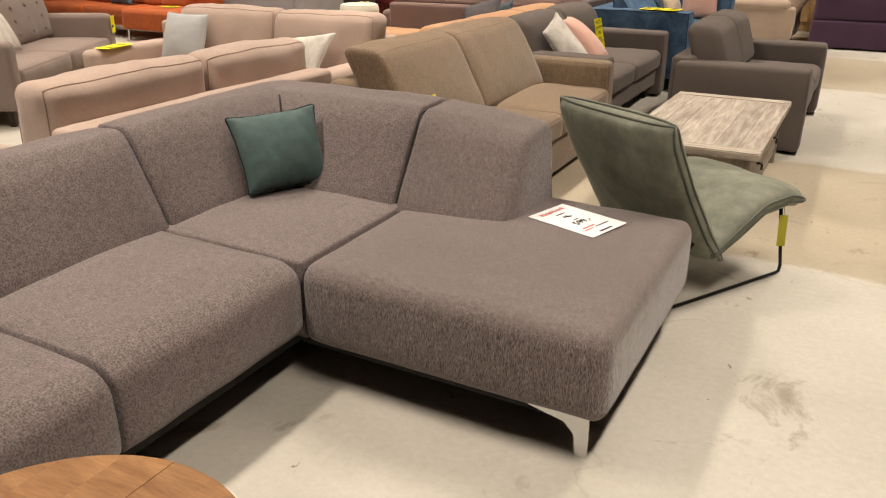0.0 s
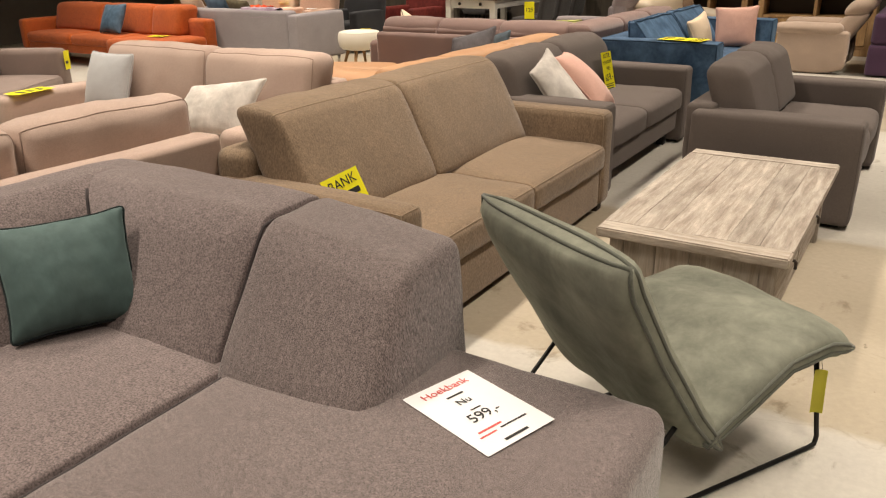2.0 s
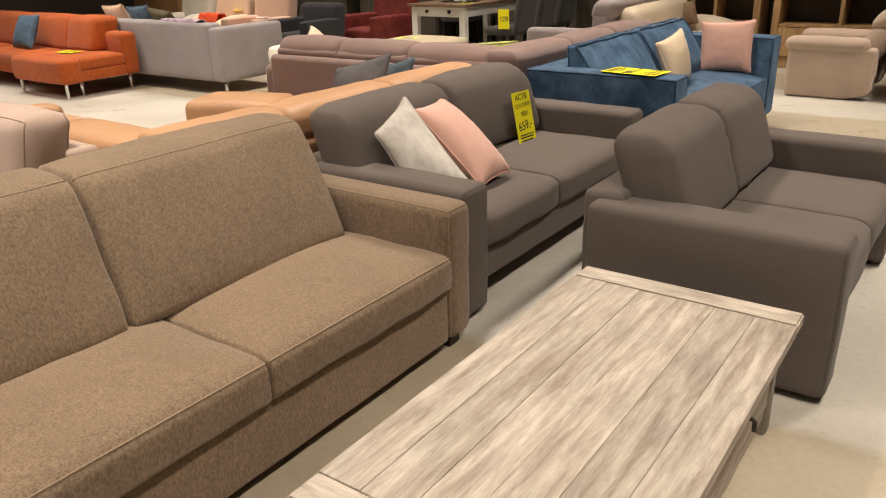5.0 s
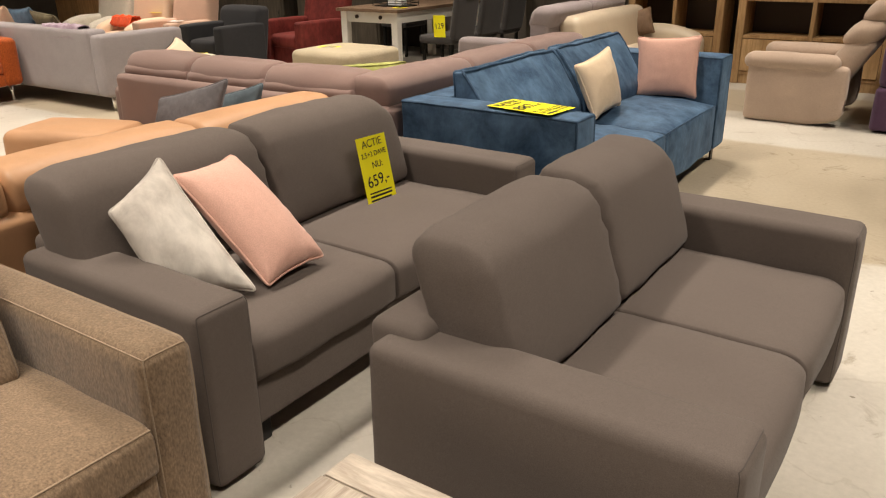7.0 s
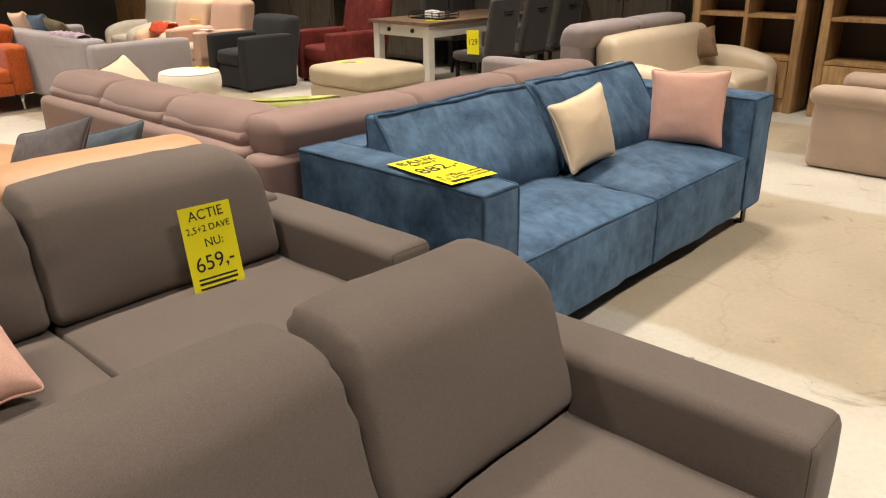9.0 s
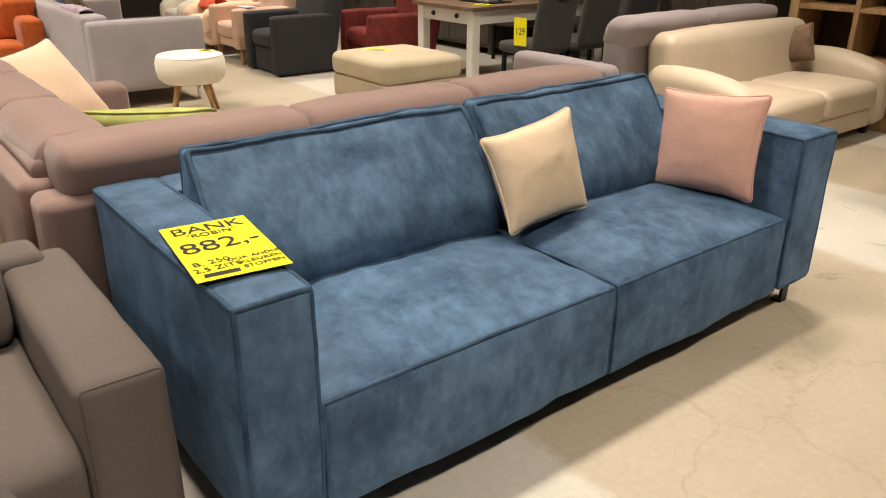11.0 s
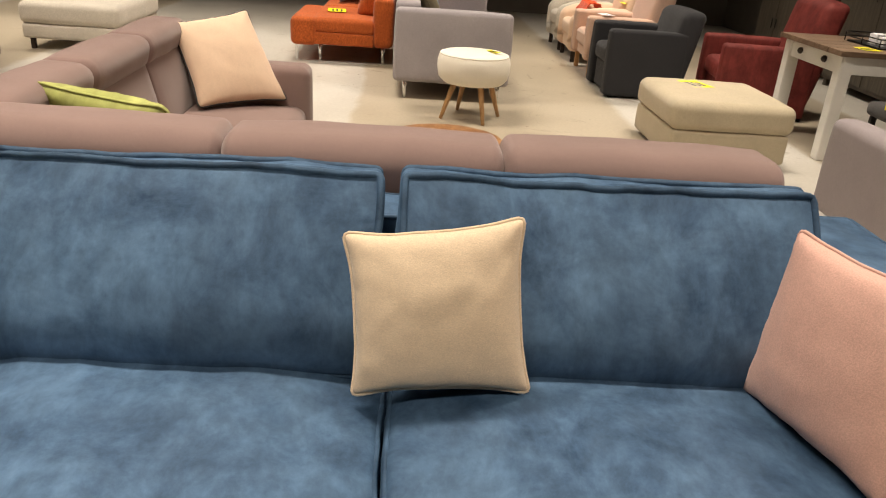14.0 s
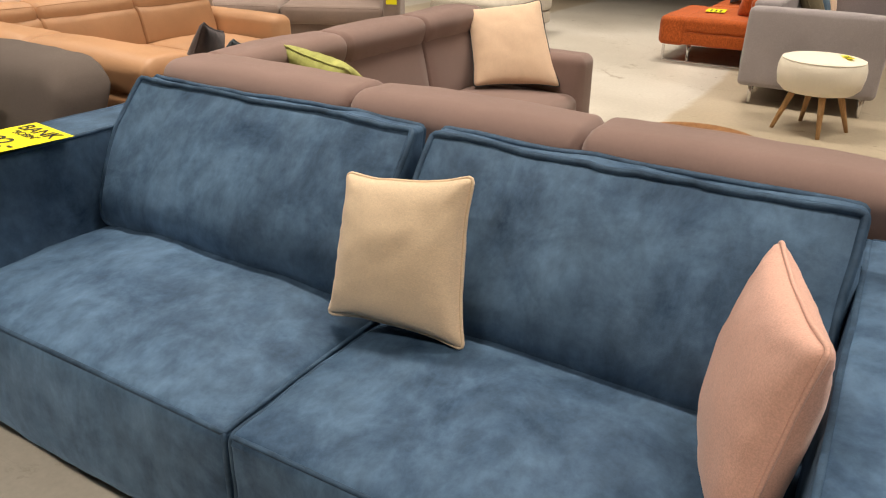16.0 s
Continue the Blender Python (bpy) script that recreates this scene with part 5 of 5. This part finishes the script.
# ---------------------------------------------------------------- loose cushions
pillow((-2.035, 2.225, 0.465), (-1.865, 2.545, 0.465), (-2.205, 2.305, 0.755), (-1.965, 2.60, 0.785), 0.17, M_TEAL, "dark teal velvet cushion leaning in the taupe sofa corner", M_TEAL_PIPE, 0.07, 1.0)
pillow((-1.90, 8.770, 0.475), (-1.895, 9.155, 0.502), (-2.042, 8.735, 0.795), (-1.985, 9.115, 0.875), 0.15, M_PIL_BEIGE, "straw beige linen cushion with piped edge on the blue sofa", None, 0.075, 2.0)
pillow((-2.00, 9.66, 0.465), (-1.60, 9.77, 0.465), (-2.03, 9.71, 0.865), (-1.62, 9.83, 0.885), 0.15, M_PIL_PINK, "blush pink cushion against the blue sofa arm", None, 0.065, 3.0)
pillow((-2.03, 5.78, 0.475), (-1.80, 5.98, 0.46), (-2.20, 5.76, 0.72), (-2.17, 5.95, 0.865), 0.15, M_PIL_WHITE, "off-white velvet cushion on the charcoal sofa", None, 0.05, 4.0)
pillow((-1.80, 6.02, 0.46), (-1.81, 6.30, 0.47), (-2.14, 5.96, 0.80), (-2.18, 6.25, 0.80), 0.17, M_PIL_PINK, "blush pink cushion on the charcoal sofa", None, 0.05, 5.0)
pillow((-4.30, 7.86, 0.465), (-4.58, 8.26, 0.465), (-4.50, 7.68, 0.84), (-4.76, 8.02, 0.90), 0.17, M_PIL_PEACH, "peach velvet cushion with dark edge on the mauve sofa", M_INK, 0.05, 6.0)
pillow((-3.24, 7.80, 0.47), (-3.08, 8.26, 0.46), (-2.975, 7.705, 0.862), (-2.82, 8.15, 0.842), 0.18, M_PIL_LIME, "lime green velvet cushion lying in the mauve sofa corner", None, 0.05, 7.0)
pillow((-3.20, 9.55, 0.47), (-2.88, 9.60, 0.47), (-3.16, 9.75, 0.66), (-2.86, 9.80, 0.66), 0.14, M_PIL_ANTHRA, "anthracite cushion on the mauve sofa end", None, 0.05, 8.0)
pillow((-3.45, 7.02, 0.46), (-3.08, 7.16, 0.46), (-3.42, 7.12, 0.73), (-3.12, 7.30, 0.82), 0.13, M_PIL_SLATE, "slate blue velvet cushion on the cognac sofa", None, 0.05, 9.0)
pillow((-3.47, 6.76, 0.46), (-3.10, 6.90, 0.46), (-3.46, 6.90, 0.77), (-3.15, 7.10, 0.87), 0.13, M_PIL_ANTHRA, "anthracite velvet cushion on the cognac sofa", None, 0.05, 10.0)
pillow((-4.90, 4.42, 0.475), (-4.46, 4.42, 0.475), (-4.90, 4.56, 0.86), (-4.46, 4.56, 0.86), 0.15, M_PIL_GREY, "pale cool grey cushion on the sand pink sofa", None, 0.04, 11.0)
pillow((-3.85, 4.22, 0.48), (-3.28, 4.30, 0.48), (-3.78, 4.42, 0.72), (-3.22, 4.50, 0.80), 0.13, M_PIL_WHITE, "off-white cushion slouched on the sand pink sofa", None, 0.05, 12.0)
for y, mat, lab, k in ((0.78, M_PIL_WHITE, "off-white cushion on the button-tufted sofa", 13.0), (0.42, M_PIL_MOCHA, "mocha brown cushion on the button-tufted sofa", 14.0)):
    pillow(*[tuple(TUFTED @ Vector(p)) for p in ((0.62, y - 0.2, 0.48), (0.60, y + 0.2, 0.47), (0.43, y - 0.2, 0.85), (0.43, y + 0.18, 0.87))], 0.15, mat, lab, None, 0.05, k)
pillow((-9.95, 8.12, 0.45), (-9.50, 8.12, 0.45), (-9.95, 8.30, 0.82), (-9.50, 8.30, 0.84), 0.16, M_PIL_NAVY, "satin blue cushion on the rust orange sofa", None, 0.05, 15.0)
pillow((-3.34, 12.90, 0.45), (-3.06, 12.99, 0.53), (-3.46, 13.0, 0.71), (-3.16, 13.06, 0.80), 0.15, M_PIL_MOCHA, "mocha velvet cushion against the cream sofa arm", None, 0.05, 16.0)
for k, (x, mat, lab) in enumerate(((-9.0, M_PIL_PEACH, "beige velvet cushion on the grey sofa"), (-8.5, M_PIL_NAVY, "satin blue cushion on the grey sofa"), (-8.08, M_PIL_OLIVE, "olive velvet cushion on the grey sofa"))):
    pillow((x - 0.2, 9.16, 0.45), (x + 0.2, 9.18, 0.45), (x - 0.2, 8.93, 0.90), (x + 0.2, 8.95, 0.93 - 0.07 * (k == 2)), 0.16, mat, lab, None, 0.05, 20.0 + k)


def draped(name, cx, cy, z, w, d, mat, label, seed, axis_drop=0.12):
    """A crumpled cloth lying over an edge."""
    n, mm = 26, 14
    verts, faces = [], []
    for j in range(mm + 1):
        for i in range(n + 1):
            u, v = i / n - 0.5, j / mm - 0.5
            s = Vector((u * 5 + seed, v * 4, seed))
            h = 0.03 + 0.035 * abs(noise.noise(s)) + 0.03 * abs(noise.noise(s * 2.3))
            over = max(0.0, abs(v) - 0.26)
            verts.append((cx + u * w + 0.02 * noise.noise(s * 1.3), cy + v * d * (0.8 if over else 1.0), z + h - over * axis_drop * 4))
    for j in range(mm):
        for i in range(n):
            a = j * (n + 1) + i
            faces.append((a, a + 1, a + n + 2, a + n + 1))
    ob = tagged(raw(name, verts, faces, mat), label, "cloth")
    so = ob.modifiers.new("thickness", "SOLIDIFY")
    so.thickness = 0.006
    return ob


draped("plaid", -7.55, 8.87, 0.745, 0.62, 0.26, M_SCARF, "lilac silky plaid draped over the grey sofa back", 3.0)
draped("plaid", -9.62, 10.95, 0.585, 0.42, 0.30, M_SCARLET, "orange red fringed plaid lying on the peach armchair", 6.0)


# ---------------------------------------------------------------- price cards
K, R = M_INK, M_INK_RED
sheet("price_card", 0.185, 0.285, M_YELLOW, basis((-2.135, 6.975, 0.575), (0.04, 1.0, -0.02), (-0.22, 0.10, 0.97)) @ pose(0, 0, 0.012), "fluorescent yellow handwritten price card leaning on the charcoal sofa back", "price card",
      (("ACTIE", 0.046, 0.0, 0.112, K, 2), ("2,5+2 DAVE", 0.031, 0.0, 0.066, K, 2), ("NU:", 0.040, 0.01, 0.018, K, 2), ("659,-", 0.070, 0.0, -0.048, K, 4)),
      ((0.0, -0.098, 0.14, 0.006, K), (0.0, -0.113, 0.14, 0.008, K), (-0.005, -0.130, 0.13, 0.007, K)), curl=0.0)
sheet("price_card", 0.215, 0.36, M_YELLOW, basis((-1.775, 7.712, 0.753), (0.12, 1.0, 0), (-1.0, 0.12, 0)), "fluorescent yellow handwritten price card lying on the blue sofa arm", "price card",
      (("BANK", 0.068, 0.0, 0.135, K, 2), ("\"ROBIN\"", 0.034, 0.0, 0.092, K, 2), ("882,-", 0.094, 0.0, 0.015, K, 3), ("B. 250", 0.034, -0.05, -0.085, K, 3), ("2,5 ZITS", 0.032, -0.045, -0.122, K, 3),
       ("OOK ANDERE", 0.022, 0.052, -0.092, K, 3), ("KLEUREN", 0.024, 0.055, -0.118, K, 3), ("STOFFEN", 0.024, 0.055, -0.145, K, 3)),
      ((-0.045, -0.155, 0.08, 0.018, K),), curl=0.0)
sheet("price_card", 0.21, 0.29, M_YELLOW, basis((-1.995, 3.66, 0.465), (0.10, 1.0, 0.12), (-0.42, -0.12, 0.90)) @ pose(0, 0, 0.02), "fluorescent yellow handwritten price card leaning in the brown sofa", "price card",
      (("BANK", 0.060, 0.0, 0.105, K, 2), ("4", 0.10, 0.03, -0.03, K, 2)), ((0.0, 0.055, 0.15, 0.024, K),), curl=0.0)
sheet("price_sheet", 0.21, 0.297, M_PAPER, basis((-0.795, 2.62, 0.4605), (0.30, 0.95, 0), (-0.95, 0.30, 0)), "white printed price sheet lying on the taupe chaise", "price sheet",
      (("Hoekbank", 0.034, 0.0, 0.115, R, 0), ("Nu", 0.032, 0.0, 0.045, K, 0), ("599,-", 0.045, 0.0, -0.025, K, 0)),
      ((0.0, 0.078, 0.05, 0.006, K), (0.0, 0.005, 0.03, 0.004, K), (-0.03, -0.075, 0.07, 0.006, R), (0.03, -0.09, 0.08, 0.005, K), (-0.05, -0.092, 0.05, 0.005, R), (0.0, -0.13, 0.07, 0.008, K)), curl=0.0)
sheet("price_card", 0.16, 0.24, M_YELLOW, basis((-5.20, 11.925, 0.60), (1, 0.0, 0.03), (0.02, 0, 1)), "yellow price card hanging from a dining chair", "price card", (("129", 0.085, 0, 0.0, K, 4),), curl=0.0)
for cx, cy, z, w, h, a, lab in ((-6.0, 10.95, 0.434, 0.24, 0.16, 15, "oatmeal ottoman"), (-6.38, 9.52, 0.509, 0.13, 0.05, 30, "white stool"), (-8.75, 8.15, 0.452, 0.26, 0.18, 5, "rust orange chaise"),
                                (-5.16, 4.22, 0.616, 0.14, 0.30, 8, "sand pink sofa arm"), (-9.42, 11.35, 0.66, 0.2, 0.2, 8, "peach armchair"), (-5.85, 12.05, 0.774, 0.16, 0.12, 8, "dining table")):
    sheet("price_card", w, h, M_YELLOW, pose(cx, cy, z, 0, 0, a), "fluorescent yellow price card lying on the " + lab, "price card", (), tuple((0, h * q, w * 0.6, h * 0.12, K) for q in (0.25, 0.0, -0.25)), curl=0.004)
sheet("price_card", 0.16, 0.12, M_PAPER, pose(-8.45, 10.85, 0.62, 0, 0, 20), "white price sheet on the powder pink armchair", "price card", (), ((0, 0.02, 0.1, 0.01, K),), curl=0.006)
sheet("price_card", 0.10, 0.17, M_YELLOW, TUFTED @ basis((0.962, 2.19, 0.56), (0, 1, 0), (0, 0, 1)), "yellow price card hanging on the button-tufted sofa arm", "price card", (), ((0, -0.02, 0.07, 0.025, K),))
